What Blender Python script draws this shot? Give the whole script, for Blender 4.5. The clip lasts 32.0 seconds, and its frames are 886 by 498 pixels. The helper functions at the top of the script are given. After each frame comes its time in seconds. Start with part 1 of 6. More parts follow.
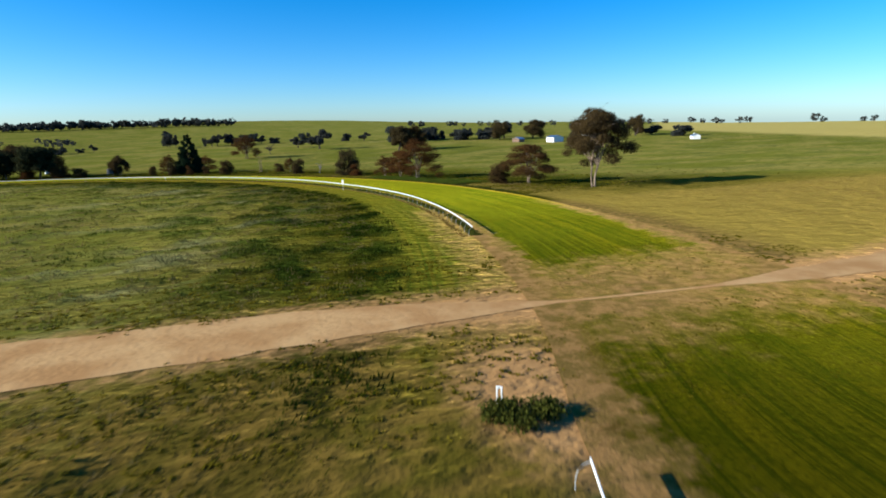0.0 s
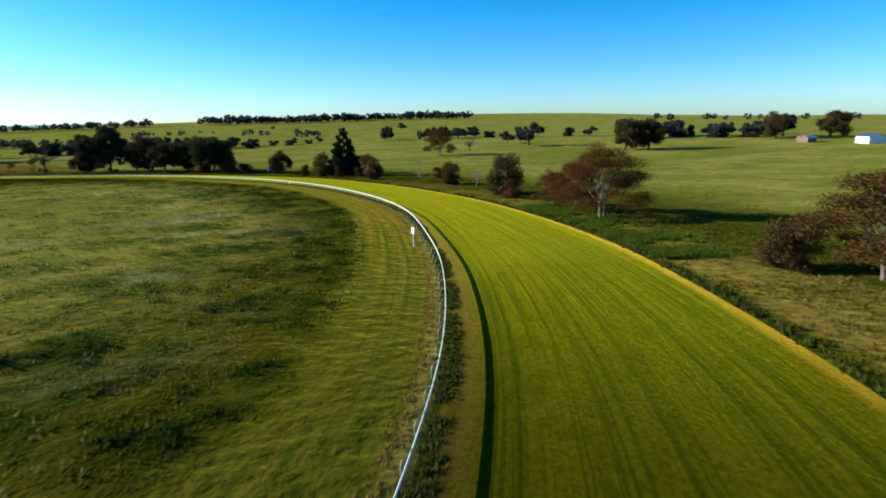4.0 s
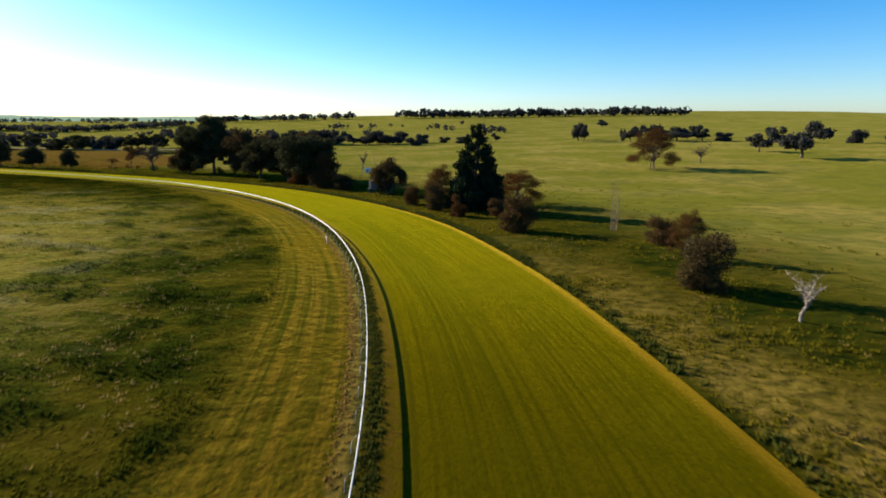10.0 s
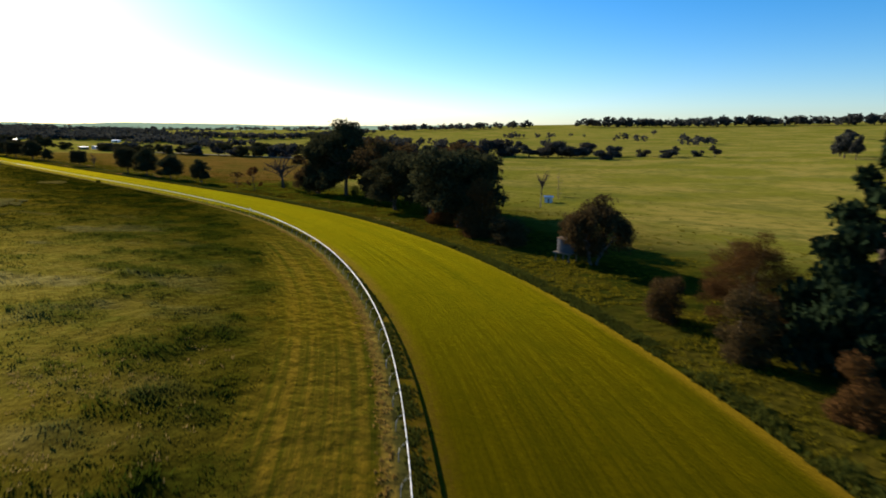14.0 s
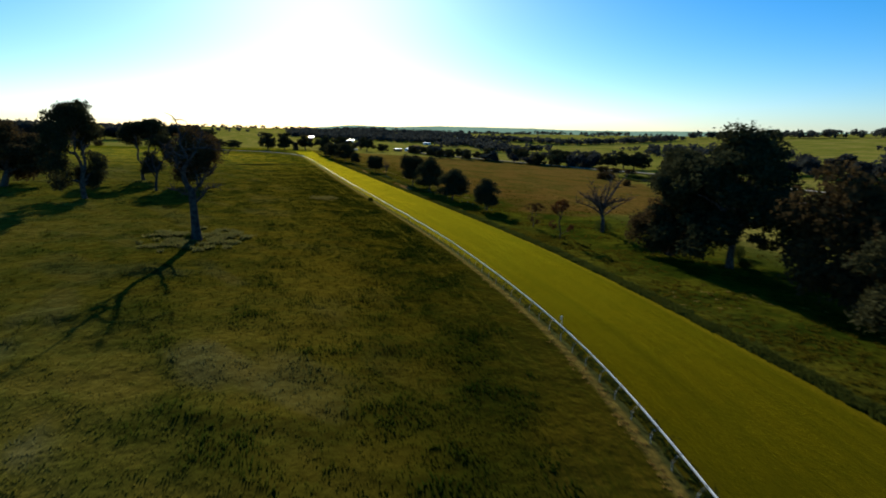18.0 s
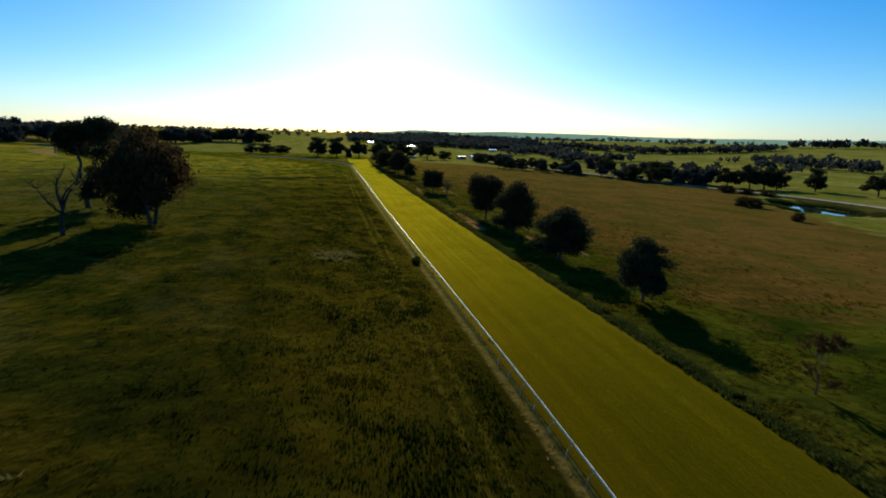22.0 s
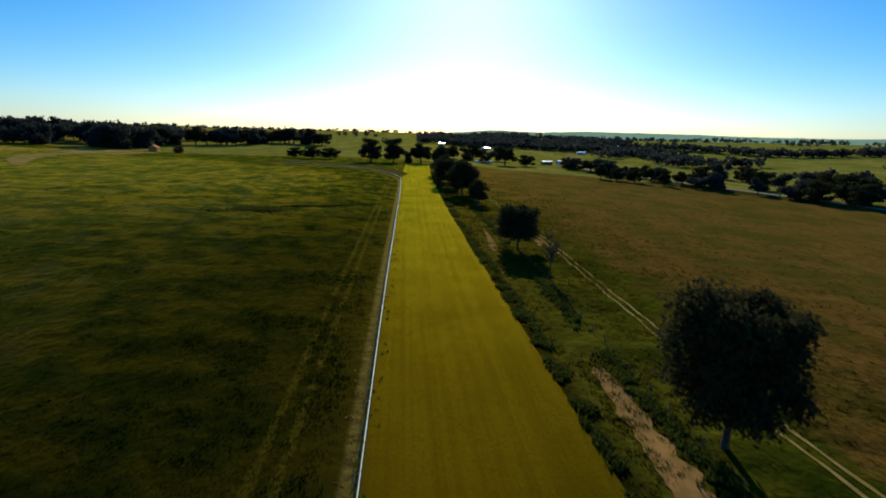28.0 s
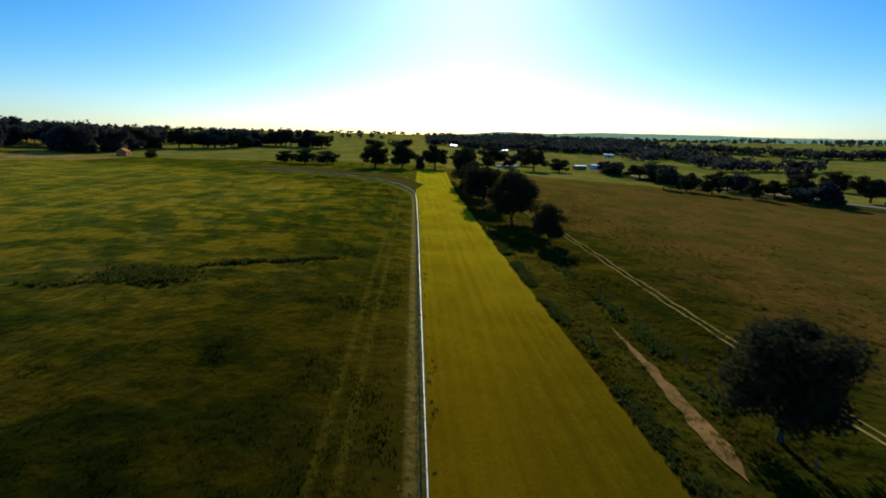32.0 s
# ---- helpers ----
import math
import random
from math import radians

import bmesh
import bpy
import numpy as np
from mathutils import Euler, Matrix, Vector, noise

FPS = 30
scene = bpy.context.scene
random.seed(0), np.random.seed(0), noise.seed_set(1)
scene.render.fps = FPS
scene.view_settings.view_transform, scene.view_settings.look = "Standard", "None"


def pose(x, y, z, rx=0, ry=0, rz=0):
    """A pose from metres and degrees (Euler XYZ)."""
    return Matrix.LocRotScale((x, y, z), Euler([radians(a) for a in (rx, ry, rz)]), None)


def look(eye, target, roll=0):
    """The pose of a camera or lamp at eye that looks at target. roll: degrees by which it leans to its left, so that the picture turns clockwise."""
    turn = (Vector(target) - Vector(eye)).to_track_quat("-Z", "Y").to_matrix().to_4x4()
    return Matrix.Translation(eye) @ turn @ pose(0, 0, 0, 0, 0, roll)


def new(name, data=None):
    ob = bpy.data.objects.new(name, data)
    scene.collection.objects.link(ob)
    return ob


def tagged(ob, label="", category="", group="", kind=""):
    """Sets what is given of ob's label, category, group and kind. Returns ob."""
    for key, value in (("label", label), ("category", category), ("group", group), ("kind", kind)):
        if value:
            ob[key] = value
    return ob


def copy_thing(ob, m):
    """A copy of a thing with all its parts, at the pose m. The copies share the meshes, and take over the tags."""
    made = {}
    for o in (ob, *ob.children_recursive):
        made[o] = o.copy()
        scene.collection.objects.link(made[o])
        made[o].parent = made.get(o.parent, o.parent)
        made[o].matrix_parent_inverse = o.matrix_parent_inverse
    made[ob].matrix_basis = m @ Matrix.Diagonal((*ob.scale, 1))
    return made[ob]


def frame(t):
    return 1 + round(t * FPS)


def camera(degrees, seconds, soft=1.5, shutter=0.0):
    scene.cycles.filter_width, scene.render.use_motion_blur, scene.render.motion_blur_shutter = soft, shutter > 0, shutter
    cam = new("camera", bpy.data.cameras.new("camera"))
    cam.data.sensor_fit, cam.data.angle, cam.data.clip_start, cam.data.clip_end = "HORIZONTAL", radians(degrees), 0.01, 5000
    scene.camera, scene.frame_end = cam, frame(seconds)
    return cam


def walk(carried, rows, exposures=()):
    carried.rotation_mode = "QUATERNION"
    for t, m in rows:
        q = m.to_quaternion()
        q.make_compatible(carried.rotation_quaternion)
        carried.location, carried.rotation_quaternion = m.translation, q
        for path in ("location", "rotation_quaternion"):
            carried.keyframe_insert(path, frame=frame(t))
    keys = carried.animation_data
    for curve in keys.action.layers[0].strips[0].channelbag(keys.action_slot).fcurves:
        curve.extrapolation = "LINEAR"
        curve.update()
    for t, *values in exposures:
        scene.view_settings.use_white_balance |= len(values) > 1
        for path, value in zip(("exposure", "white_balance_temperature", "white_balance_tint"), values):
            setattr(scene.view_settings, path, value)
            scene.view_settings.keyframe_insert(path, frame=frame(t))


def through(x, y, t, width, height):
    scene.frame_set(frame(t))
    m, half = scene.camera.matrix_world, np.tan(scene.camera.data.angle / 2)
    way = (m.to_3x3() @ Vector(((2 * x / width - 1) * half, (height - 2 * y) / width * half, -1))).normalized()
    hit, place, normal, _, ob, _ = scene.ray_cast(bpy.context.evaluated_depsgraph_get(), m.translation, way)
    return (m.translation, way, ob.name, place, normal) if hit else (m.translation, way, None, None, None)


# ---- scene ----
cam = camera(78.1, 32.0, soft=1.8, shutter=0.35)
METRES, EYE, TILT, LEAN, TURN = 600.0, 11.59, -1.7, -0.86, -19.5
ROWS = [
    (0.0, 0.0, 0.0, 0.0, -0.4, -11.07, 2.05),
    (0.5, 0.0031, 0.0178, -0.0001, 2.0, -11.07, 1.91),
    (1.0, 0.006, 0.0366, 0.0003, 4.87, -11.18, 1.94),
    (1.5, 0.0082, 0.0539, 0.0007, 7.22, -11.32, 1.91),
    (2.0, 0.0104, 0.0726, 0.0017, 9.27, -11.46, 1.94),
    (2.5, 0.0121, 0.0892, 0.0023, 11.34, -11.46, 1.79),
    (3.0, 0.0132, 0.1075, 0.0028, 16.73, -11.23, 1.57),
    (3.5, 0.0126, 0.1233, 0.003, 20.97, -11.13, 1.29),
    (5.5, -0.0018, 0.1788, 0.0043, 29.75, -11.36, 0.31),
    (6.0, -0.007, 0.1936, 0.0048, 30.05, -11.48, 0.24),
    (6.5, -0.0122, 0.207, 0.0053, 31.61, -11.51, 0.14),
    (7.0, -0.0188, 0.2213, 0.0059, 33.56, -11.5, 0.03),
    (7.5, -0.0252, 0.234, 0.0061, 34.44, -11.42, -0.13),
    (8.0, -0.0327, 0.2477, 0.0064, 35.66, -11.37, -0.2),
    (8.5, -0.0406, 0.2599, 0.0063, 38.23, -11.37, -0.25),
    (9.0, -0.0497, 0.272, 0.0066, 41.25, -11.38, -0.39),
    (9.5, -0.0584, 0.2823, 0.0072, 43.46, -11.39, -0.54),
    (10.0, -0.0681, 0.2932, 0.008, 44.52, -11.47, -0.7),
    (10.5, -0.0773, 0.3029, 0.0089, 46.21, -11.5, -0.87),
    (11.0, -0.088, 0.313, 0.0095, 48.98, -11.39, -0.97),
    (11.5, -0.0986, 0.3218, 0.0097, 50.85, -11.27, -1.05),
    (12.0, -0.1112, 0.3313, 0.0096, 51.68, -11.14, -1.11),
    (12.5, -0.1232, 0.3401, 0.0098, 51.79, -11.11, -1.29),
    (13.0, -0.1373, 0.3498, 0.0104, 53.58, -11.14, -1.34),
    (13.5, -0.1512, 0.3577, 0.0106, 57.52, -11.05, -1.34),
    (14.0, -0.1679, 0.3649, 0.0099, 62.4, -10.84, -1.41),
    (14.5, -0.1836, 0.3697, 0.0097, 66.77, -10.87, -1.61),
    (16.5, -0.2504, 0.3786, 0.0118, 80.83, -11.24, -2.45),
    (17.0, -0.2661, 0.379, 0.0124, 84.66, -11.28, -2.47),
    (17.5, -0.2807, 0.3786, 0.0132, 87.94, -11.4, -2.61),
    (18.0, -0.2968, 0.3775, 0.0138, 91.85, -11.44, -2.72),
    (18.5, -0.3123, 0.3757, 0.014, 95.63, -11.44, -2.88),
    (19.0, -0.3277, 0.3734, 0.0144, 97.72, -11.48, -2.88),
    (19.5, -0.3427, 0.3712, 0.0148, 98.25, -11.41, -3.02),
    (20.0, -0.359, 0.3689, 0.0151, 99.33, -11.37, -3.12),
    (20.5, -0.3742, 0.3666, 0.0151, 99.53, -11.26, -3.29),
    (21.0, -0.3904, 0.3647, 0.0153, 99.04, -11.29, -3.29),
    (21.5, -0.4054, 0.3629, 0.0155, 98.78, -11.23, -3.27),
    (22.0, -0.4218, 0.361, 0.0158, 98.32, -11.24, -3.28),
    (22.5, -0.4367, 0.3591, 0.0159, 98.6, -11.27, -3.31),
    (23.0, -0.453, 0.3569, 0.0158, 98.2, -11.25, -3.24),
    (23.5, -0.4686, 0.3546, 0.0159, 97.67, -11.28, -3.21),
    (24.0, -0.4844, 0.3525, 0.0164, 98.26, -11.43, -3.15),
    (24.5, -0.4989, 0.3505, 0.0167, 98.53, -11.47, -3.08),
    (26.5, -0.5546, 0.3417, 0.0172, 101.28, -11.61, -3.13),
    (27.0, -0.5701, 0.3378, 0.0171, 104.72, -11.65, -3.15),
    (27.5, -0.5844, 0.3334, 0.0171, 105.98, -11.69, -3.15),
    (28.0, -0.5996, 0.3283, 0.0172, 106.26, -11.65, -3.2),
    (28.5, -0.6134, 0.3235, 0.017, 106.31, -11.51, -3.2),
    (29.0, -0.6283, 0.3179, 0.0168, 106.1, -11.39, -3.24),
    (29.5, -0.6421, 0.3124, 0.0168, 105.81, -11.36, -3.25),
    (30.0, -0.6571, 0.3061, 0.0168, 105.32, -11.33, -3.17),
    (30.5, -0.6706, 0.3004, 0.0167, 105.18, -11.33, -3.21),
    (31.0, -0.6852, 0.2939, 0.0161, 105.54, -11.33, -3.16),
    (31.5, -0.6992, 0.2876, 0.0153, 106.07, -11.41, -3.04),
    (32.0, -0.7133, 0.2807, 0.0146, 106.87, -11.46, -2.98),
]
walk(cam, [(t, pose(0, 0, EYE, TILT, LEAN, TURN) @ pose(METRES * x, METRES * y, METRES * z, 90 + pitch, roll, yaw)) for t, x, y, z, yaw, pitch, roll in ROWS],
     [(0.0, 1.02, 5450, 6), (1.0, 0.97, 5150, -1), (2.0, 1.02, 4980, -6), (3.0, 1.10, 5250, -4), (6.0, 1.24, 6050, 8), (9.0, 1.26, 6500, 13), (14.0, 1.03, 6550, 14), (18.0, 0.58, 5750, 4), (20.0, 0.42, 5680, 2), (32.0, 0.36, 5600, 1)])

# ---- light ----
SUN_AZ, SUN_EL = 174.3, 20.0
sun_way = Vector((math.cos(radians(SUN_EL)) * math.cos(radians(SUN_AZ)), math.cos(radians(SUN_EL)) * math.sin(radians(SUN_AZ)), math.sin(radians(SUN_EL))))
world = bpy.data.worlds.new("sky")
scene.world = world
world.use_nodes = True
wn = world.node_tree.nodes
sky = wn.new("ShaderNodeTexSky")
sky.sky_type = "NISHITA"
sky.sun_disc = False
sky.sun_elevation = radians(SUN_EL)
sky.sun_rotation = radians(90 - SUN_AZ)
sky.altitude, sky.air_density, sky.dust_density, sky.ozone_density = 300, 0.96, 0.5, 5.0
vivid = wn.new("ShaderNodeHueSaturation")
vivid.inputs["Saturation"].default_value = 1.3
world.node_tree.links.new(sky.outputs[0], vivid.inputs["Color"])
world.node_tree.links.new(vivid.outputs[0], wn["Background"].inputs[0])
wn["Background"].inputs[1].default_value = 0.087
sun = new("sun", bpy.data.lights.new("sun", "SUN"))
sun.data.energy, sun.data.angle, sun.data.color = 5.0, radians(0.5), (1.0, 0.88, 0.66)
sun.matrix_world = look(sun_way * 300, (0, 0, 0))


# ---- the lie of the land ----
# The plan below is drawn in units of K metres; the last lines of the script bring it to its true size.
K = 600 / 880

def ramp(a, b, v):
    t = np.clip((v - a) / (b - a), 0, 1)
    return t * t * (3 - 2 * t)


POND_LEVEL, POND_X, POND_Y, POND_LONG, POND_WIDE = -24.6, -526.0, 714.0, 36.0, 19.0
# slope by which the far country lies higher or lower, by compass angle
SKYLINE = ([-180, -165, -150, -30, 10, 25, 38, 52, 64, 74, 84, 98, 112, 125, 142, 162, 170, 176, 180],
           [-0.0075, -0.006, -0.004, -0.008, -0.011, -0.0125, -0.011, -0.005, 0.0, 0.006, 0.0085, 0.0055, 0.004, -0.004, -0.0095, -0.0095, -0.008, -0.008, -0.0075])


def terrain(x, y):
    """Height of the ground: a gentle fall towards y, a valley, and hills all round."""
    x, y = np.asarray(x, float), np.asarray(y, float)
    plane = 0.00488 * x - 0.0309 * y
    yc = np.where(x > -150, 560 - 0.25 * (x + 150), 560 - 0.35 * (x + 150))
    rise = 2.6 * np.log1p(np.exp(np.clip((y - yc) / 40, -20, 50)))
    rise = 90 * (1 - np.exp(-rise / 90))
    dip = -8 * np.exp(-((x + 1180) / 350) ** 2 - ((y - 100) / 220) ** 2)
    r = np.hypot(x + 300, y - 350)
    w = ramp(800, 2300, r)
    crest = 12.5 + 0.0063 * r + 5 * np.sin(x * 0.0021 + 1.3) * np.cos(y * 0.0017 - 0.6) * ramp(1200, 3000, r) + 3 * np.sin(x * 0.0053 + y * 0.0041) * ramp(1000, 2500, r)
    crest = crest + r * np.interp(np.degrees(np.arctan2(y - 350, x + 300)), SKYLINE[0], SKYLINE[1])
    z = (plane + rise + dip) * (1 - w) + crest * w
    u, v = (x - POND_X) * 0.98 - (y - POND_Y) * 0.2, (x - POND_X) * 0.2 + (y - POND_Y) * 0.98
    pond = ramp(1.30, 0.95, np.hypot(u / POND_LONG, v / POND_WIDE))
    return z * (1 - pond) + (POND_LEVEL - 1.2) * pond


def height(x, y):
    return float(terrain(x, y))


def spline(points, step=2.0):
    """A smooth line through the points (Catmull-Rom)."""
    p = np.array(points, float)
    p = np.vstack([2 * p[0] - p[1], p, 2 * p[-1] - p[-2]])
    out = []
    for i in range(1, len(p) - 2):
        n = max(2, int(np.linalg.norm(p[i + 1] - p[i]) / step))
        t = np.linspace(0, 1, n, endpoint=False)[:, None]
        a, b, c, d = p[i - 1:i + 3]
        out.append(0.5 * (2 * b + (c - a) * t + (2 * a - 5 * b + 4 * c - d) * t ** 2 + (3 * b - a - 3 * c + d) * t ** 3))
    return np.vstack(out + [p[-2:-1]])


def nearest(line, x, y):
    """Along and signed across (right of the line is positive) of points from a dense line."""
    seg = np.diff(line, axis=0)
    along = np.concatenate([[0], np.cumsum(np.hypot(*seg.T))])
    tang = np.gradient(line, axis=0)
    tang /= np.linalg.norm(tang, axis=1)[:, None]
    s, d = np.zeros(len(x)), np.zeros(len(x))
    for k in range(0, len(x), 20000):
        px, py = x[k:k + 20000, None], y[k:k + 20000, None]
        i = np.argmin((px - line[:, 0]) ** 2 + (py - line[:, 1]) ** 2, axis=1)
        vx, vy = px[:, 0] - line[i, 0], py[:, 0] - line[i, 1]
        tx, ty = tang[i].T
        s[k:k + 20000] = along[i] + vx * tx + vy * ty
        cross = vx * ty - vy * tx
        d[k:k + 20000] = np.where(cross < 0, -1, 1) * np.hypot(vx, vy)
    return s, d


INNER = [(6, -40), (12, 0), (15.2, 19.5), (26, 46), (36, 82), (42.3, 115), (45, 150), (43, 182), (38, 211), (28, 250.5), (14.4, 283), (-4.4, 315), (-26.4, 344.6), (-55.4, 374.4),
         (-90, 400.4), (-130, 421), (-170, 434.4), (-205, 441.5), (-250, 445.3), (-300, 446.4), (-400, 445.1), (-500, 444), (-600, 443.5), (-700, 443), (-780, 442), (-850, 442), (-930, 442), (-1012, 443)]
OUTER = [(38, -46), (45, -8), (52, 15), (62, 45), (71, 80), (75.5, 115), (78.5, 150), (76.5, 185), (72, 215), (62, 250), (46, 290), (23, 330), (0, 362), (-33, 398),
         (-72, 426), (-118, 448), (-163, 461), (-202, 467), (-250, 471), (-300, 472), (-400, 470), (-500, 468), (-600, 466), (-700, 465), (-780, 465), (-850, 465.5), (-930, 467), (-1012, 469)]
RAIL_END = [(-808, 439), (-838, 432), (-873, 417), (-899, 396), (-920, 366), (-936, 325)]
rail_line = spline([(-6, -32), (5.4, -1), (14.4, 19.7)] + INNER[3:25] + RAIL_END, 1.0)
inner_line, outer_line = spline(INNER, 2.0), spline(OUTER, 2.0)
ROAD = [(-430, 104), (-280, 84), (-150, 66), (-60, 54), (-20, 52), (10, 50.5), (35, 46.5), (56, 44.5), (85, 45), (140, 52), (220, 70), (420, 122)]
road_line = spline(ROAD, 2.0)


# ---- materials ----
class Nodes:
    """A small writer of node materials."""

    def __init__(self, name, rough=0.8, spec=0.0):
        self.mat = bpy.data.materials.new(name)
        self.mat.use_nodes = True
        self.t = self.mat.node_tree
        self.bsdf = self.t.nodes["Principled BSDF"]
        self.bsdf.inputs["Roughness"].default_value = rough
        self.bsdf.inputs["Specular IOR Level"].default_value = spec
        self.geo = self.add("ShaderNodeNewGeometry").outputs["Position"]

    def add(self, kind, **values):
        n = self.t.nodes.new(kind)
        for k, v in values.items():
            setattr(n, k, v)
        return n

    def put(self, socket, v):
        if isinstance(v, bpy.types.NodeSocket):
            self.t.links.new(v, socket)
        elif isinstance(v, (tuple, list)) and len(v) == 3 and len(socket.default_value) == 4:
            socket.default_value = (*v, 1)
        else:
            socket.default_value = v

    def noise(self, scale, detail=3.0, vector=None, stretch=None, rough=0.55):
        v = vector or self.geo
        if stretch:
            m = self.add("ShaderNodeMapping")
            m.inputs["Scale"].default_value = stretch
            self.put(m.inputs["Vector"], v)
            v = m.outputs[0]
        n = self.add("ShaderNodeTexNoise")
        self.put(n.inputs["Vector"], v)
        n.inputs["Scale"].default_value, n.inputs["Detail"].default_value, n.inputs["Roughness"].default_value = scale, detail, rough
        return n.outputs["Fac"]

    def step(self, v, a, b, to=(0, 1)):
        n = self.add("ShaderNodeMapRange", interpolation_type="SMOOTHSTEP")
        self.put(n.inputs["Value"], v)
        n.inputs["From Min"].default_value, n.inputs["From Max"].default_value = min(a, b), max(a, b)
        lo, hi = to if a < b else to[::-1]
        n.inputs["To Min"].default_value, n.inputs["To Max"].default_value = lo, hi
        return n.outputs["Result"]

    def math(self, op, a, b=0.0):
        n = self.add("ShaderNodeMath", operation=op)
        self.put(n.inputs[0], a)
        self.put(n.inputs[1], b)
        return n.outputs[0]

    def mix(self, fac, a, b):
        n = self.add("ShaderNodeMix", data_type="RGBA")
        self.put(n.inputs[0], fac)
        self.put(n.inputs[6], a)
        self.put(n.inputs[7], b)
        return n.outputs[2]

    def attribute(self, name):
        n = self.add("ShaderNodeSeparateXYZ")
        self.put(n.inputs[0], self.add("ShaderNodeAttribute", attribute_name=name).outputs["Vector"])
        return n.outputs

    def random(self):
        return self.add("ShaderNodeObjectInfo").outputs["Random"]

    def island(self):
        return self.add("ShaderNodeNewGeometry").outputs["Random Per Island"]

    def bump(self, h, strength=0.5, distance=0.1):
        n = self.add("ShaderNodeBump")
        n.inputs["Strength"].default_value, n.inputs["Distance"].default_value = strength, distance
        self.put(n.inputs["Height"], h)
        self.put(self.bsdf.inputs["Normal"], n.outputs[0])

    def fuzz(self, weight, tint):
        self.put(self.bsdf.inputs["Sheen Weight"], weight)
        self.bsdf.inputs["Sheen Roughness"].default_value = 0.25
        self.put(self.bsdf.inputs["Sheen Tint"], tint)

    def gloss(self, weight, tint, rough):
        """A soft coloured shine of blades lying against the light."""
        g = self.add("ShaderNodeBsdfAnisotropic")
        g.inputs["Roughness"].default_value = rough
        g.inputs["Color"].default_value = (*tint, 1)
        m = self.add("ShaderNodeMixShader")
        self.put(m.inputs[0], weight)
        self.put(m.inputs[1], self.bsdf.outputs[0])
        self.put(m.inputs[2], g.outputs[0])
        self.put(self.t.nodes["Material Output"].inputs[0], m.outputs[0])

    def tone(self, c, k):
        n = self.add("ShaderNodeVectorMath", operation="SCALE")
        self.put(n.inputs[0], c)
        n.inputs["Scale"].default_value = k
        return n.outputs[0]

    def colour(self, c):
        self.put(self.bsdf.inputs["Base Color"], c)
        return self.mat


def sward(n):
    """Colour of the infield: yellow-olive grass with lush dark clumps; along the straight greener, and darkened for
    backlight.
    """
    thick, pale, inward = n.attribute("clump")
    big, fine, fleck = n.noise(0.018, 4), n.noise(0.9, 5), n.noise(2.6, 4)
    drift = n.noise(0.075, 4, stretch=(1.5, 0.7, 1), rough=0.6)
    thick = n.math("ADD", thick, n.math("ADD", n.math("MULTIPLY", n.math("SUBTRACT", fine, 0.5), 0.55), n.math("MULTIPLY", n.math("SUBTRACT", drift, 0.5), 1.5)))
    pos = n.add("ShaderNodeSeparateXYZ")
    n.put(pos.inputs[0], n.geo)

    def blend(a, b, thin, dense):
        c = n.mix(n.step(n.math("ADD", n.math("MULTIPLY", big, 0.4), n.math("MULTIPLY", drift, 0.6)), 0.60, 0.40), a, b)
        c = n.mix(n.math("MULTIPLY", n.step(thick, 0.02, -0.45), 0.75), c, thin)
        c = n.mix(n.math("MULTIPLY", n.step(thick, 0.05, 0.50), 0.86), c, dense)
        return n.mix(n.math("MULTIPLY", n.step(fleck, 0.52, 0.66), 0.30), c, dense)

    # rank green grass next to the mown strip, thin and yellow further in
    rank = blend((0.034, 0.044, 0.004), (0.054, 0.052, 0.004), (0.082, 0.068, 0.006), (0.016, 0.027, 0.003))
    # inner grass is also kept brighter to stand in for grazing-angle light
    open_grass = blend((0.112, 0.110, 0.016), (0.155, 0.132, 0.020), (0.205, 0.160, 0.028), (0.050, 0.066, 0.008))
    open_grass = n.mix(n.math("MULTIPLY", n.step(pale, 0.10, 0.55), 0.50), open_grass, (0.270, 0.235, 0.110))
    far_in = n.step(n.math("ADD", inward, n.math("MULTIPLY", n.math("SUBTRACT", big, 0.5), 60.0)), -18.0, -58.0)
    c = n.tone(n.mix(far_in, rank, open_grass), 0.9)
    tuft = n.noise(0.16, 5, stretch=(1.3, 0.8, 1), rough=0.65)
    thick = n.math("ADD", thick, n.math("MULTIPLY", n.math("SUBTRACT", tuft, 0.53), 2.6))
    # greener grass on the straight, darkened in colour for its backlit look
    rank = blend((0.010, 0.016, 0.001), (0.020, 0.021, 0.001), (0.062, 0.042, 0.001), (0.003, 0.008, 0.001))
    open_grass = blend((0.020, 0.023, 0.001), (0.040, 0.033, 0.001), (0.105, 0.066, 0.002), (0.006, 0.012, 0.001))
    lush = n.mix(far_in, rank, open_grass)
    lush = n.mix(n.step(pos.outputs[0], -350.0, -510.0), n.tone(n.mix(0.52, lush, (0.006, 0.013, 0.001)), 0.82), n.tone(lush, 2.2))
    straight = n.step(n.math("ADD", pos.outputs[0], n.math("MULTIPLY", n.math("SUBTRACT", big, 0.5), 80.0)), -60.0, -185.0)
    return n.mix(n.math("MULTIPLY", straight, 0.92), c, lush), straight


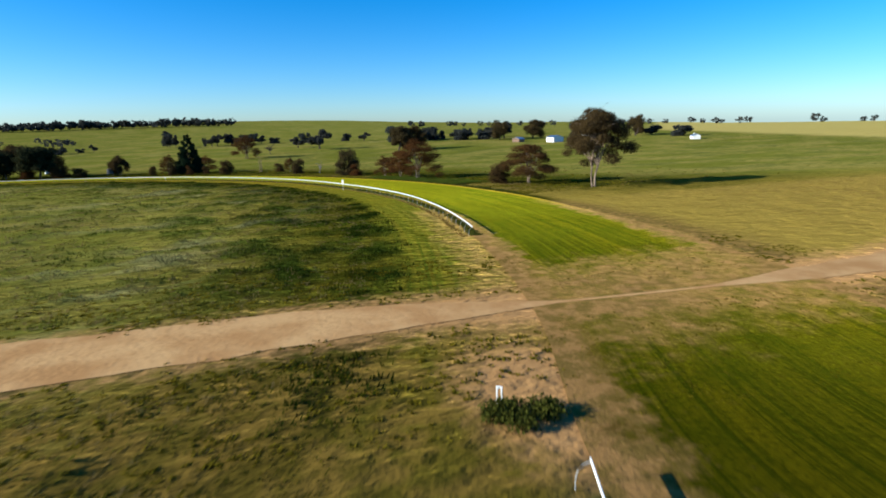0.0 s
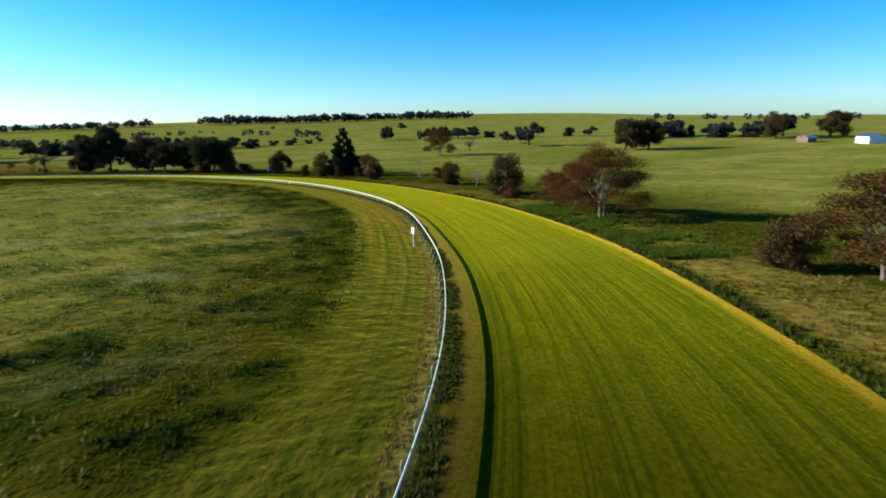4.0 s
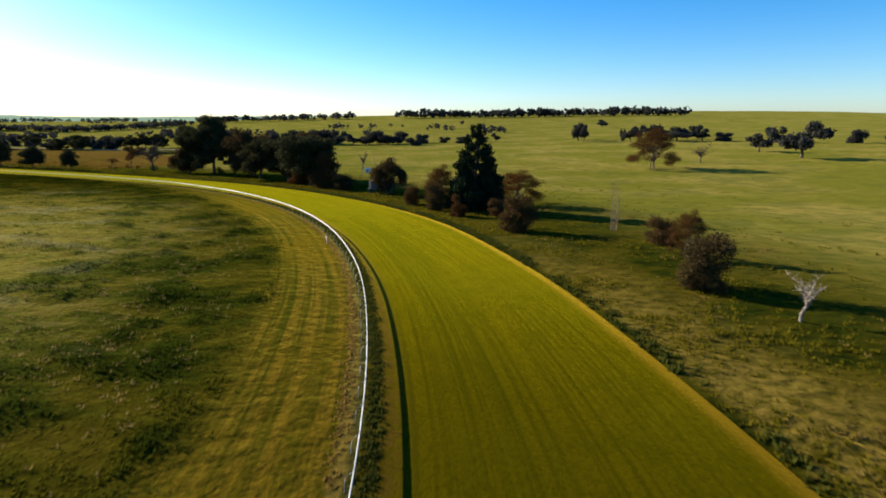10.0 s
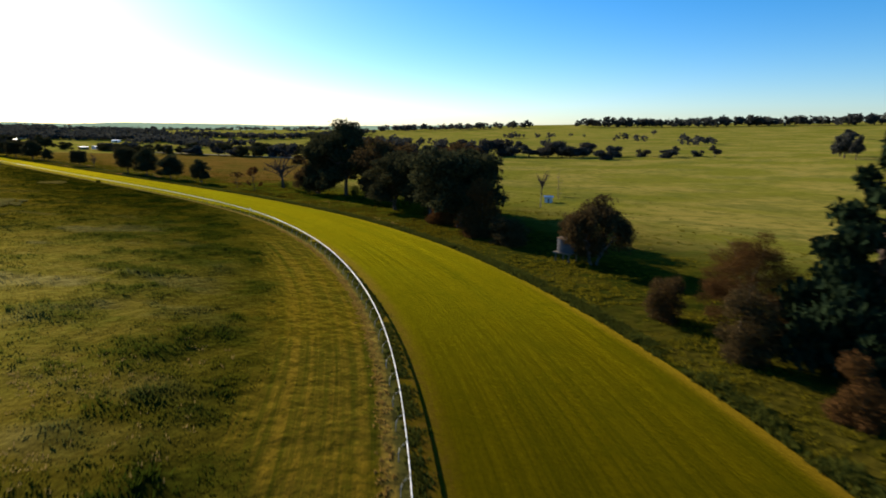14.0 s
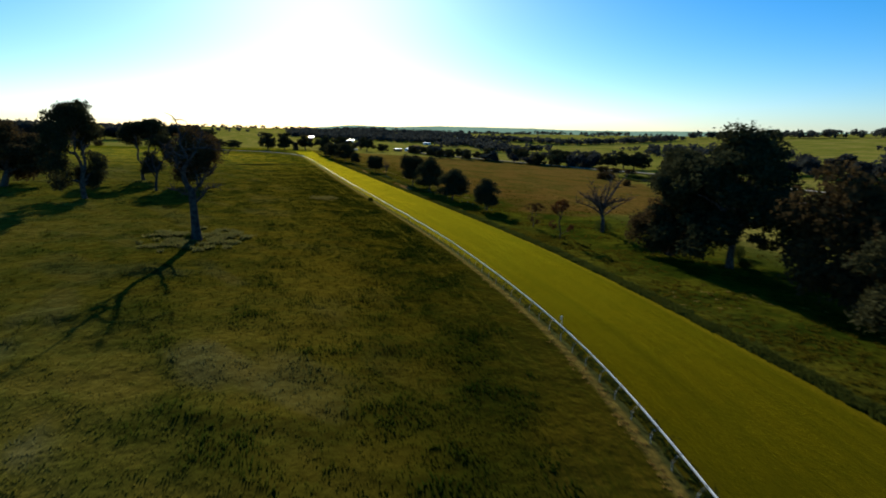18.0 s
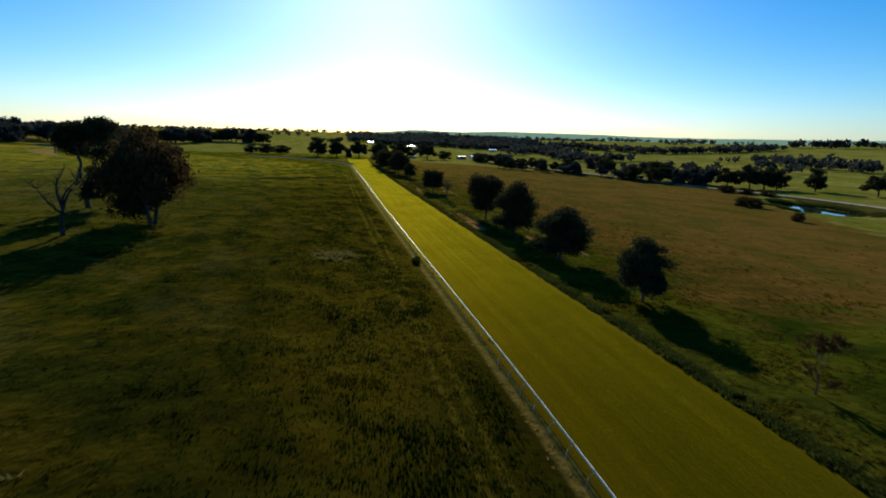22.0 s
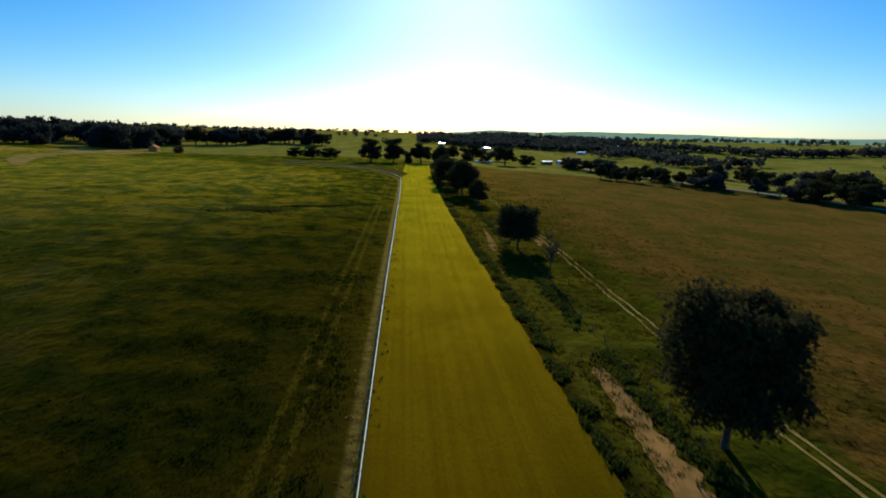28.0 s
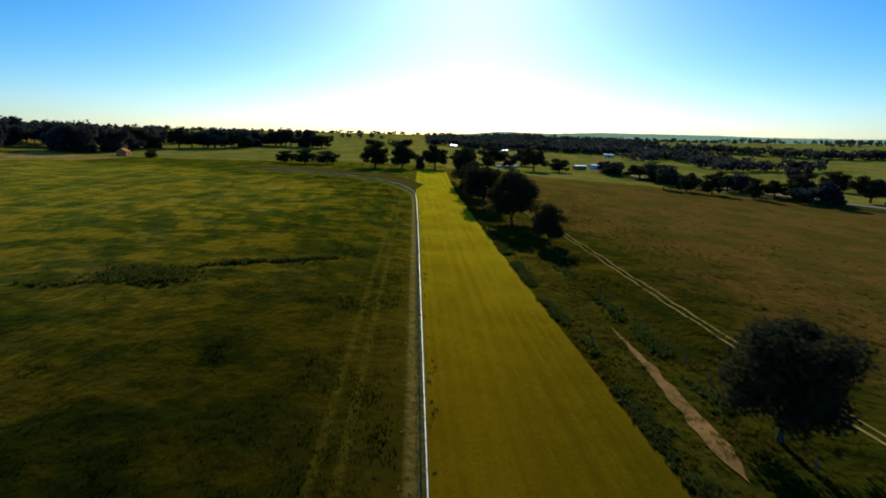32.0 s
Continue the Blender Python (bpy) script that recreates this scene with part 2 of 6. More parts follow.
def make_ground():
    n = Nodes("pasture_grass", 0.9)
    s, d_in, d_out = n.attribute("lane")
    d_road, d_field, strip_width = n.attribute("cover")
    big, mid, fine, blade = n.noise(0.018, 4), n.noise(0.13, 5), n.noise(0.9, 5), n.noise(6.0, 4)
    west = n.add("ShaderNodeSeparateXYZ")
    n.put(west.inputs[0], n.geo)
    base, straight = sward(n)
    base = n.tone(base, 0.66)
    # grazed, drier pasture away from the course
    away = n.math("MAXIMUM", n.step(d_out, 25.0, 90.0), n.math("MULTIPLY", n.step(west.outputs[0], -170.0, -80.0, (0.12, 1.0)), n.step(n.math("ADD", d_in, n.math("MULTIPLY", n.math("SUBTRACT", big, 0.5), 120.0)), -30.0, -120.0)))
    grazed = n.mix(n.step(n.noise(0.02, 4, stretch=(1, 1.8, 1)), 0.4, 0.62), (0.134, 0.128, 0.016), (0.225, 0.178, 0.038))
    grazed = n.mix(n.math("MULTIPLY", n.step(n.noise(0.25, 5, stretch=(1, 2.0, 1)), 0.44, 0.62), 0.65), grazed, (0.084, 0.090, 0.014))
    grazed = n.mix(n.math("MULTIPLY", n.step(n.noise(0.045, 4, stretch=(1, 1.6, 1)), 0.52, 0.64), 0.5), grazed, (0.072, 0.085, 0.016))
    base = n.mix(n.math("MULTIPLY", away, 0.85), base, grazed)
    # fresh green grass along the outer verge of the straight
    fresh = n.mix(n.step(n.noise(0.10, 5, None, None, 0.65), 0.40, 0.62), (0.020, 0.031, 0.002), (0.068, 0.066, 0.004))
    where = n.math("MULTIPLY", n.step(d_out, 0.5, 4.0), n.math("MULTIPLY", n.step(west.outputs[0], -60.0, -150.0), n.step(west.outputs[0], -440.0, -330.0, (0.0, 0.8))))
    base = n.mix(n.math("MULTIPLY", where, n.step(d_out, 90.0, 40.0)), base, fresh)
    # the close-mown strip inside the rail, streaked along its length
    lane = n.add("ShaderNodeCombineXYZ")
    n.put(lane.inputs[0], n.math("MULTIPLY", s, 0.009))
    n.put(lane.inputs[1], n.math("MULTIPLY", d_in, 0.95))
    streak = n.noise(1.0, 5, lane.outputs[0], None, 0.75)
    strip = n.mix(n.step(streak, 0.36, 0.64), (0.052, 0.054, 0.004), (0.180, 0.116, 0.011))
    strip = n.mix(n.math("MULTIPLY", n.step(n.noise(0.05, 4), 0.42, 0.62), 0.5), strip, (0.150, 0.098, 0.005))
    strip = n.mix(n.math("MULTIPLY", n.step(n.noise(1.5, 5, None, None, 0.7), 0.48, 0.62), 0.6), strip, (0.040, 0.044, 0.003))
    strip = n.mix(n.step(west.outputs[1], 190.0, 90.0, (0.0, 0.45)), strip, (0.064, 0.082, 0.005))
    # the strip is toned down on the straight for the same backlight
    strip = n.mix(straight, n.tone(strip, 0.70), n.tone(strip, 0.22))
    edge = n.math("ADD", d_in, n.math("MULTIPLY", n.math("SUBTRACT", mid, 0.5), 14.0))
    inside = n.math("MULTIPLY", n.step(n.math("ADD", edge, strip_width), -3.0, 3.0), n.step(d_in, 1.5, 0.0))
    east = n.add("ShaderNodeSeparateXYZ")
    n.put(east.inputs[0], n.geo)
    base = n.mix(n.math("MULTIPLY", inside, n.step(east.outputs[0], -150.0, -70.0, (0.22, 0.92))), base, strip)
    for offset in (7.6, 10.0):
        line = n.step(n.math("ABSOLUTE", n.math("ADD", d_in, n.math("ADD", offset - 0.5, fine))), 0.75, 0.2)
        base = n.mix(n.math("MULTIPLY", line, n.step(east.outputs[0], -110.0, -190.0, (0.0, 0.38))), base, (0.075, 0.056, 0.005))
    # dark line under the rail, dead grass behind it, trampled soil where the rail is open
    railed = n.math("MAXIMUM", n.step(east.outputs[1], 84.0, 92.0), n.step(east.outputs[1], 21.0, 17.0))
    base = n.mix(n.math("MULTIPLY", n.math("MULTIPLY", n.step(d_in, -2.4, -1.6), n.step(d_in, 1.5, 0.5)), n.math("MULTIPLY", railed, 0.4)), base, (0.20, 0.140, 0.035))
    base = n.mix(n.math("MULTIPLY", n.math("MULTIPLY", n.step(n.math("ADD", d_in, n.math("MULTIPLY", fine, 0.6)), -0.9, -0.3), n.step(d_in, 1.5, 0.5)), n.math("MULTIPLY", railed, 0.85)), base, (0.030, 0.036, 0.010))
    open_edge = n.math("MULTIPLY", n.math("SUBTRACT", 1.0, railed), n.step(n.math("ADD", d_in, n.math("MULTIPLY", n.math("SUBTRACT", fine, 0.5), 14.0)), -9.0, -1.0))
    base = n.mix(n.math("MULTIPLY", open_edge, n.step(n.noise(1.3, 5, None, None, 0.7), 0.36, 0.60, (0.25, 0.85))), base, (0.200, 0.120, 0.034))
    # dry verge outside the track
    verge = n.math("MULTIPLY", n.math("MULTIPLY", n.step(d_out, 0.5, 3.0), n.step(east.outputs[0], -30.0, 45.0, (0.12, 1.0))), n.step(n.math("ADD", d_out, n.math("MULTIPLY", mid, 20.0)), 34.0, 12.0))
    base = n.mix(n.math("MULTIPLY", verge, n.step(fine, 0.35, 0.6, (0.3, 0.8))), base, (0.215, 0.150, 0.026))
    # sun-bleached grass on the eastern side
    bleached = n.math("MULTIPLY", n.math("MULTIPLY", n.step(n.math("ADD", east.outputs[0], n.math("MULTIPLY", mid, 20.0)), 48.0, 66.0), n.step(n.math("ADD", east.outputs[1], n.math("MULTIPLY", mid, 30.0)), 135.0, 95.0)), n.step(d_out, 0.5, 4.0))
    base = n.mix(n.math("MULTIPLY", bleached, n.step(fine, 0.30, 0.62, (0.75, 0.40))), base, (0.240, 0.168, 0.026))
    # a ripe paddock behind the farmhouse
    ripe = n.math("MULTIPLY", n.step(n.math("ADD", east.outputs[0], n.math("MULTIPLY", mid, 30.0)), 440.0, 480.0), n.step(n.math("SUBTRACT", east.outputs[1], n.math("MULTIPLY", east.outputs[0], 1.15)), 40.0, -20.0))
    base = n.mix(n.math("MULTIPLY", ripe, 0.8), base, (0.42, 0.31, 0.085))
    # the stubble paddock
    field = n.step(n.math("ADD", d_field, n.math("MULTIPLY", n.math("SUBTRACT", mid, 0.5), 60.0)), -8.0, 8.0)
    stubble = n.mix(n.step(n.noise(0.35, 5, stretch=(1, 3, 1)), 0.35, 0.65), (0.192, 0.092, 0.020), (0.112, 0.062, 0.011))
    stubble = n.mix(n.math("MULTIPLY", n.step(n.noise(0.05, 5, stretch=(1, 1.8, 1)), 0.42, 0.62), 0.7), stubble, (0.062, 0.054, 0.007))
    stubble = n.mix(n.math("MULTIPLY", n.step(n.noise(0.6, 4, stretch=(1, 2.4, 1)), 0.52, 0.66), 0.45), stubble, (0.046, 0.040, 0.008))
    base = n.mix(n.math("MULTIPLY", field, 0.88), base, n.tone(stubble, 0.65))
    # the drier paddock on the near side of the road
    south = n.math("MULTIPLY", n.step(east.outputs[1], 32.0, 26.0), n.step(d_in, 0.5, -0.5))
    base = n.mix(n.math("MULTIPLY", south, n.step(n.noise(0.6, 5), 0.38, 0.62, (0.3, 0.85))), base, (0.150, 0.094, 0.018))
    # bare earth beside the road
    dusty = n.step(n.math("ADD", d_road, n.math("MULTIPLY", n.math("SUBTRACT", fine, 0.5), 9.0)), 4.5, -1.5)
    earth = n.mix(n.noise(1.2, 5), (0.32, 0.166, 0.058), (0.44, 0.248, 0.094))
    base = n.mix(n.math("MULTIPLY", dusty, n.math("MAXIMUM", n.step(n.noise(1.6, 5), 0.4, 0.6, (0.45, 0.9)), n.step(d_road, 1.0, -1.5))), base, earth)
    relief = n.math("MULTIPLY", n.noise(0.45, 3, stretch=(1, 1.4, 1)), n.math("SUBTRACT", 2.0, n.math("MULTIPLY", away, 1.6)))
    n.bump(n.math("ADD", relief, n.math("ADD", n.math("MULTIPLY", fine, 0.7), n.math("MULTIPLY", blade, 0.15))), 0.7, 0.4)
    other = n.math("MAXIMUM", away, n.math("MAXIMUM", field, n.math("MAXIMUM", dusty, n.step(d_out, -1.0, 1.0))))
    n.fuzz(n.math("MULTIPLY", n.math("SUBTRACT", 1.0, n.math("MULTIPLY", other, 0.75)), 0.42), n.tone(base, 7.5))
    n.gloss(0.003, (1.0, 0.76, 0.08), 0.6)
    return n.colour(n.tone(base, 0.84))


def make_turf():
    n = Nodes("mown_turf", 0.85)
    s, d, w = n.attribute("lane")

    def along(k_s, k_d, detail):
        lane = n.add("ShaderNodeCombineXYZ")
        n.put(lane.inputs[0], n.math("MULTIPLY", s, k_s))
        n.put(lane.inputs[1], n.math("MULTIPLY", d, k_d))
        return n.noise(1.0, detail, lane.outputs[0], None, 0.6)

    broad, row, wide = along(0.006, 0.28, 3), along(0.012, 2.0, 5), n.noise(0.04, 4)
    base = n.mix(n.step(broad, 0.36, 0.64), (0.040, 0.044, 0.001), (0.084, 0.070, 0.001))
    lines = n.step(w, 26.0, 30.0, (0.5, 1.0))
    base = n.mix(n.math("MULTIPLY", n.math("MULTIPLY", n.step(row, 0.41, 0.64), lines), 0.55), base, (0.118, 0.100, 0.002))
    base = n.mix(n.math("MULTIPLY", n.math("MULTIPLY", n.step(row, 0.50, 0.36), lines), 0.75), base, (0.022, 0.034, 0.001))
    base = n.mix(n.math("MULTIPLY", n.step(wide, 0.45, 0.65), 0.4), base, (0.082, 0.082, 0.002))
    base = n.mix(n.math("MULTIPLY", n.step(n.noise(3.2, 5, None, None, 0.7), 0.47, 0.62), 0.6), base, (0.020, 0.028, 0.001))
    base = n.mix(n.math("MULTIPLY", n.step(n.noise(0.35, 5, None, None, 0.65), 0.50, 0.64), 0.45), base, (0.034, 0.044, 0.001))
    # on the bend the turf next to the rail is worn brown
    worn = n.math("MULTIPLY", n.step(n.math("ADD", d, n.math("MULTIPLY", row, 2.0)), 5.6, 3.2), n.step(w, 27.0, 30.0))
    base = n.mix(n.math("MULTIPLY", worn, n.step(n.noise(1.3, 5, None, None, 0.7), 0.38, 0.62, (0.3, 0.95))), base, (0.100, 0.060, 0.012))
    pos = n.add("ShaderNodeSeparateXYZ")
    n.put(pos.inputs[0], n.geo)
    base = n.mix(n.math("MULTIPLY", n.math("MULTIPLY", n.step(n.math("ADD", d, row), 1.6, 1.0), n.step(pos.outputs[1], 84.0, 92.0)), 0.85), base, (0.022, 0.026, 0.005))
    # dry, trampled turf where the road crosses, and its ragged edges there
    coarse = n.math("SUBTRACT", n.noise(0.35, 6, None, None, 0.7), 0.5)
    off_road = n.math("ABSOLUTE", n.math("SUBTRACT", pos.outputs[1], 33.0))
    dry = n.step(n.math("ADD", off_road, n.math("MULTIPLY", coarse, 24.0)), 13.0, 2.0)
    dry = n.math("MULTIPLY", dry, n.step(n.noise(0.6, 6, None, None, 0.75), 0.34, 0.62, (1.0, 0.45)))
    south = n.math("MULTIPLY", n.step(pos.outputs[1], 26.0, 19.0), n.step(n.math("ADD", d, n.math("MULTIPLY", coarse, 20.0)), 7.0, 1.0))
    south = n.math("MULTIPLY", south, n.step(n.noise(1.6, 5), 0.35, 0.6, (0.5, 0.95)))
    rim = n.math("MINIMUM", d, n.math("SUBTRACT", w, d))
    ragged = n.math("MULTIPLY", n.step(pos.outputs[1], 96.0, 60.0, (0.0, 0.9)), n.step(n.math("ADD", rim, n.math("MULTIPLY", coarse, 14.0)), 5.0, 1.0))
    bare = n.math("MAXIMUM", ragged, n.math("MAXIMUM", dry, south))
    soil = n.mix(n.step(n.noise(0.9, 5, None, None, 0.7), 0.4, 0.6), (0.43, 0.235, 0.078), (0.23, 0.145, 0.037))
    # turf painted more golden further on, as it looks against the low sun
    golden = n.step(pos.outputs[1], 90.0, 200.0, (0.0, 0.32))
    base = n.mix(golden, base, (0.084, 0.062, 0.001))
    # gold of the straight, its backlight put into the colour; streaked along its length and flecked by hooves
    thread, blotch = along(0.004, 0.75, 5), n.noise(0.09, 5, None, None, 0.65)
    backlit_gold = n.mix(n.step(n.math("ADD", n.math("MULTIPLY", thread, 0.45), n.math("MULTIPLY", blotch, 0.55)), 0.38, 0.62), (0.064, 0.052, 0.001), (0.138, 0.104, 0.002))
    backlit_gold = n.mix(n.math("MULTIPLY", n.step(n.noise(2.2, 5, None, None, 0.75), 0.46, 0.66), 0.5), backlit_gold, (0.036, 0.026, 0.001))
    base = n.mix(n.step(pos.outputs[0], -140.0, -340.0, (0.0, 0.66)), base, backlit_gold)
    brim = n.math("MULTIPLY", n.step(n.math("ADD", n.math("SUBTRACT", w, d), n.math("MULTIPLY", row, 1.5)), 3.0, 1.2), n.step(pos.outputs[0], -70.0, -20.0, (0.15, 0.8)))
    base = n.mix(brim, base, (0.190, 0.120, 0.008))
    base = n.mix(bare, n.tone(base, 0.53), n.tone(soil, 0.62))
    n.bump(n.noise(5.0, 4), 0.6, 0.1)
    n.fuzz(n.math("MULTIPLY", n.math("SUBTRACT", 1.0, n.math("MULTIPLY", bare, 0.95)), n.step(pos.outputs[1], 40.0, 120.0, (0.36, 0.72))), n.tone(base, 17.0))
    n.gloss(0.009, (1.0, 0.58, 0.003), 0.66)
    return n.colour(base)


def make_earth():
    n = Nodes("dry_earth", 0.95)
    a, b = n.noise(0.25, 5), n.noise(2.5, 5)
    base = n.mix(n.step(a, 0.35, 0.65), (0.39, 0.208, 0.078), (0.52, 0.312, 0.130))
    base = n.mix(n.math("MULTIPLY", n.step(b, 0.5, 0.7), 0.4), base, (0.36, 0.19, 0.072))
    n.bump(b, 0.5, 0.1)
    return n.colour(base)


def make_leaf(name, dark, light, through=0.25, lush=None):
    n = Nodes(name, 0.6)
    c = n.mix(n.island(), dark, light)
    # darker pair of colours for the straight, its backlit tone painted in
    if lush:
        pos = n.add("ShaderNodeSeparateXYZ")
        n.put(pos.inputs[0], n.geo)
        c = n.mix(n.math("MULTIPLY", n.step(n.math("ADD", pos.outputs[0], n.math("MULTIPLY", n.math("SUBTRACT", n.noise(0.018, 4), 0.5), 80.0)), -35.0, -125.0), 0.95), c, n.mix(n.island(), *lush))
    c = n.mix(n.math("MULTIPLY", n.random(), 0.6), c, tuple(0.5 * (a + b) * k for a, b, k in zip(dark, light, (1.35, 0.95, 0.8))))
    n.colour(c)
    tr = n.add("ShaderNodeBsdfTranslucent")
    n.put(tr.inputs[0], c)
    m = n.add("ShaderNodeMixShader")
    m.inputs[0].default_value = through
    n.put(m.inputs[1], n.bsdf.outputs[0])
    n.put(m.inputs[2], tr.outputs[0])
    n.put(n.t.nodes["Material Output"].inputs[0], m.outputs[0])
    return n.mat


def make_blade(name, gain, through):
    """Grass blades in the colour of the sward they stand in."""
    n = Nodes(name, 0.6)
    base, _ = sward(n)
    c = n.mix(n.math("MULTIPLY", n.island(), 0.35), n.tone(base, gain), n.tone(base, gain * 0.55))
    n.colour(c)
    tr = n.add("ShaderNodeBsdfTranslucent")
    n.put(tr.inputs[0], c)
    m = n.add("ShaderNodeMixShader")
    m.inputs[0].default_value = through
    n.put(m.inputs[1], n.bsdf.outputs[0])
    n.put(m.inputs[2], tr.outputs[0])
    n.put(n.t.nodes["Material Output"].inputs[0], m.outputs[0])
    return n.mat


def make_plain(name, a, b, scale=3.0, rough=0.7, bump=0.3, metal=0.0):
    n = Nodes(name, rough, 0.3 if rough < 0.7 else 0.0)
    f = n.noise(scale, 5)
    n.bsdf.inputs["Metallic"].default_value = metal
    n.bump(f, bump, 0.03)
    return n.colour(n.mix(n.step(f, 0.35, 0.65), a, b))


GROUND, TURF, EARTH = make_ground(), make_turf(), make_earth()
LEAF_RED = make_leaf("russet_gum_leaf", (0.052, 0.030, 0.011), (0.096, 0.049, 0.016), 0.2)
LEAF_GREY = make_leaf("grey_gum_leaf", (0.032, 0.028, 0.012), (0.082, 0.058, 0.024))
LEAF_DARK = make_leaf("dark_leaf", (0.020, 0.026, 0.012), (0.055, 0.055, 0.024))
LEAF_PINE = make_leaf("pine_needle", (0.007, 0.016, 0.009), (0.018, 0.031, 0.014), 0.1)
# bluer than the near leaves: distance haze put into the leaf colour
LEAF_FAR = make_leaf("haze_tinted_leaf", (0.024, 0.031, 0.030), (0.056, 0.062, 0.054), 0.3)
BARK_PALE = make_plain("pale_bark", (0.25, 0.185, 0.135), (0.12, 0.088, 0.064), 1.4)
BARK_DARK = make_plain("dark_bark", (0.12, 0.09, 0.07), (0.05, 0.04, 0.032), 2.0)
BARK_GREY = make_plain("grey_bark", (0.078, 0.064, 0.052), (0.034, 0.028, 0.024), 1.4)
DEADWOOD = make_plain("silvered_deadwood", (0.30, 0.26, 0.22), (0.14, 0.12, 0.10), 2.0)
RAIL_WHITE = make_plain("white_plastic", (0.74, 0.73, 0.71), (0.60, 0.59, 0.57), 0.8, 0.5, 0.05)
WOOD_POST = make_plain("weathered_post", (0.20, 0.16, 0.12), (0.10, 0.08, 0.06), 3.0)
WALL_WHITE = make_plain("white_wall", (0.78, 0.76, 0.72), (0.66, 0.64, 0.60), 0.6)
IRON_ROOF = make_plain("corrugated_iron", (0.62, 0.62, 0.63), (0.46, 0.46, 0.47), 0.5, 0.36, 0.1, 1.0)
GLASS_DARK = make_plain("dark_pane", (0.02, 0.025, 0.03), (0.03, 0.035, 0.04), 1.0, 0.1, 0.0)
BLADE = make_leaf("grass_blade", (0.065, 0.073, 0.005), (0.142, 0.125, 0.010), 0.42, ((0.012, 0.016, 0.003), (0.041, 0.039, 0.003)))
SWARD_BLADE = make_blade("infield_blade", 1.1, 0.5)
BLADE_DRY = make_leaf("dry_grass_blade", (0.130, 0.096, 0.022), (0.215, 0.160, 0.045), 0.45)
BLADE_SEED = make_leaf("seed_head", (0.112, 0.103, 0.039), (0.172, 0.155, 0.065), 0.45, ((0.060, 0.052, 0.010), (0.095, 0.077, 0.017)))
THISTLE = make_leaf("thistle_leaf", (0.064, 0.070, 0.017), (0.148, 0.128, 0.040), 0.5)
LUSH = make_leaf("lush_weed", (0.045, 0.075, 0.008), (0.085, 0.120, 0.016), 0.45)
WEED = make_leaf("weed_leaf", (0.034, 0.044, 0.008), (0.066, 0.078, 0.013), 0.3)


# ---- mesh helpers ----
def mesh_of(name, verts, faces, material=None, smooth=False):
    me = bpy.data.meshes.new(name)
    verts = np.asarray(verts, np.float32)
    me.from_pydata(verts.tolist() if len(verts) < 20000 else [], [], [list(f) for f in faces] if len(verts) < 20000 else [])
    if len(verts) >= 20000:
        f = np.asarray(faces, np.int32)
        me.vertices.add(len(verts))
        me.vertices.foreach_set("co", verts.ravel())
        me.loops.add(f.size)
        me.loops.foreach_set("vertex_index", f.ravel())
        me.polygons.add(len(f))
        me.polygons.foreach_set("loop_start", np.arange(0, f.size, f.shape[1], dtype=np.int32))
        me.update(calc_edges=True)
    if material:
        me.materials.append(material)
    if smooth:
        me.polygons.foreach_set("use_smooth", np.ones(len(me.polygons), bool))
    return me


def attribute_on(me, name, values):
    a = me.attributes.new(name, "FLOAT_VECTOR", "POINT")
    a.data.foreach_set("vector", np.asarray(values, np.float32).ravel())


def part_mesh(name, me, parent, label=""):
    ob = new(name, me)
    ob.parent = parent
    return tagged(ob, label)


def part(name, bm, material, parent, label=""):
    me = bpy.data.meshes.new(name)
    bm.to_mesh(me)
    bm.free()
    me.materials.append(material)
    return part_mesh(name, me, parent, label)


def box(bm, x0, x1, y0, y1, z0, z1):
    m = Matrix.LocRotScale(((x0 + x1) / 2, (y0 + y1) / 2, (z0 + z1) / 2), None, (x1 - x0, y1 - y0, z1 - z0))
    bmesh.ops.create_cube(bm, size=1, matrix=m)
    return bm


def tube(points, radii, sides=6):
    """Vertices and quads of a tapered tube along points."""
    v, f = [], []
    p = [Vector(q) for q in points]
    for i, q in enumerate(p):
        d = (p[min(i + 1, len(p) - 1)] - p[max(i - 1, 0)]).normalized()
        a = d.orthogonal().normalized()
        b = d.cross(a)
        for k in range(sides):
            w = 2 * math.pi * k / sides
            v.append(q + radii[i] * (math.cos(w) * a + math.sin(w) * b))
    for i in range(len(p) - 1):
        for k in range(sides):
            j = (k + 1) % sides
            f.append((i * sides + k, i * sides + j, (i + 1) * sides + j, (i + 1) * sides + k))
    return v, f


def tubes_mesh(name, list_of, material):
    v, f = [], []
    for points, radii, sides in list_of:
        a, b = tube(points, radii, sides)
        f += [tuple(i + len(v) for i in q) for q in b]
        v += [tuple(q) for q in a]
    return mesh_of(name, v, f, material, True)


# ---- ground, track and road ----
def axis(lo, hi, fine, far):
    mid = np.arange(lo, hi + 0.01, fine)
    out, step, grown = [], fine, 0
    while grown < far:
        step *= 1.09
        grown += step
        out.append(grown)
    out = np.array(out)
    return np.concatenate([lo - out[::-1], mid, hi + out])


FIELD = [(-330, 505), (-420, 502), (-560, 503), (-690, 503), (-800, 490), (-1000, 500), (-1010, 530), (-956, 616), (-800, 752), (-671, 786), (-560, 700), (-470, 665), (-400, 640), (-330, 590)]


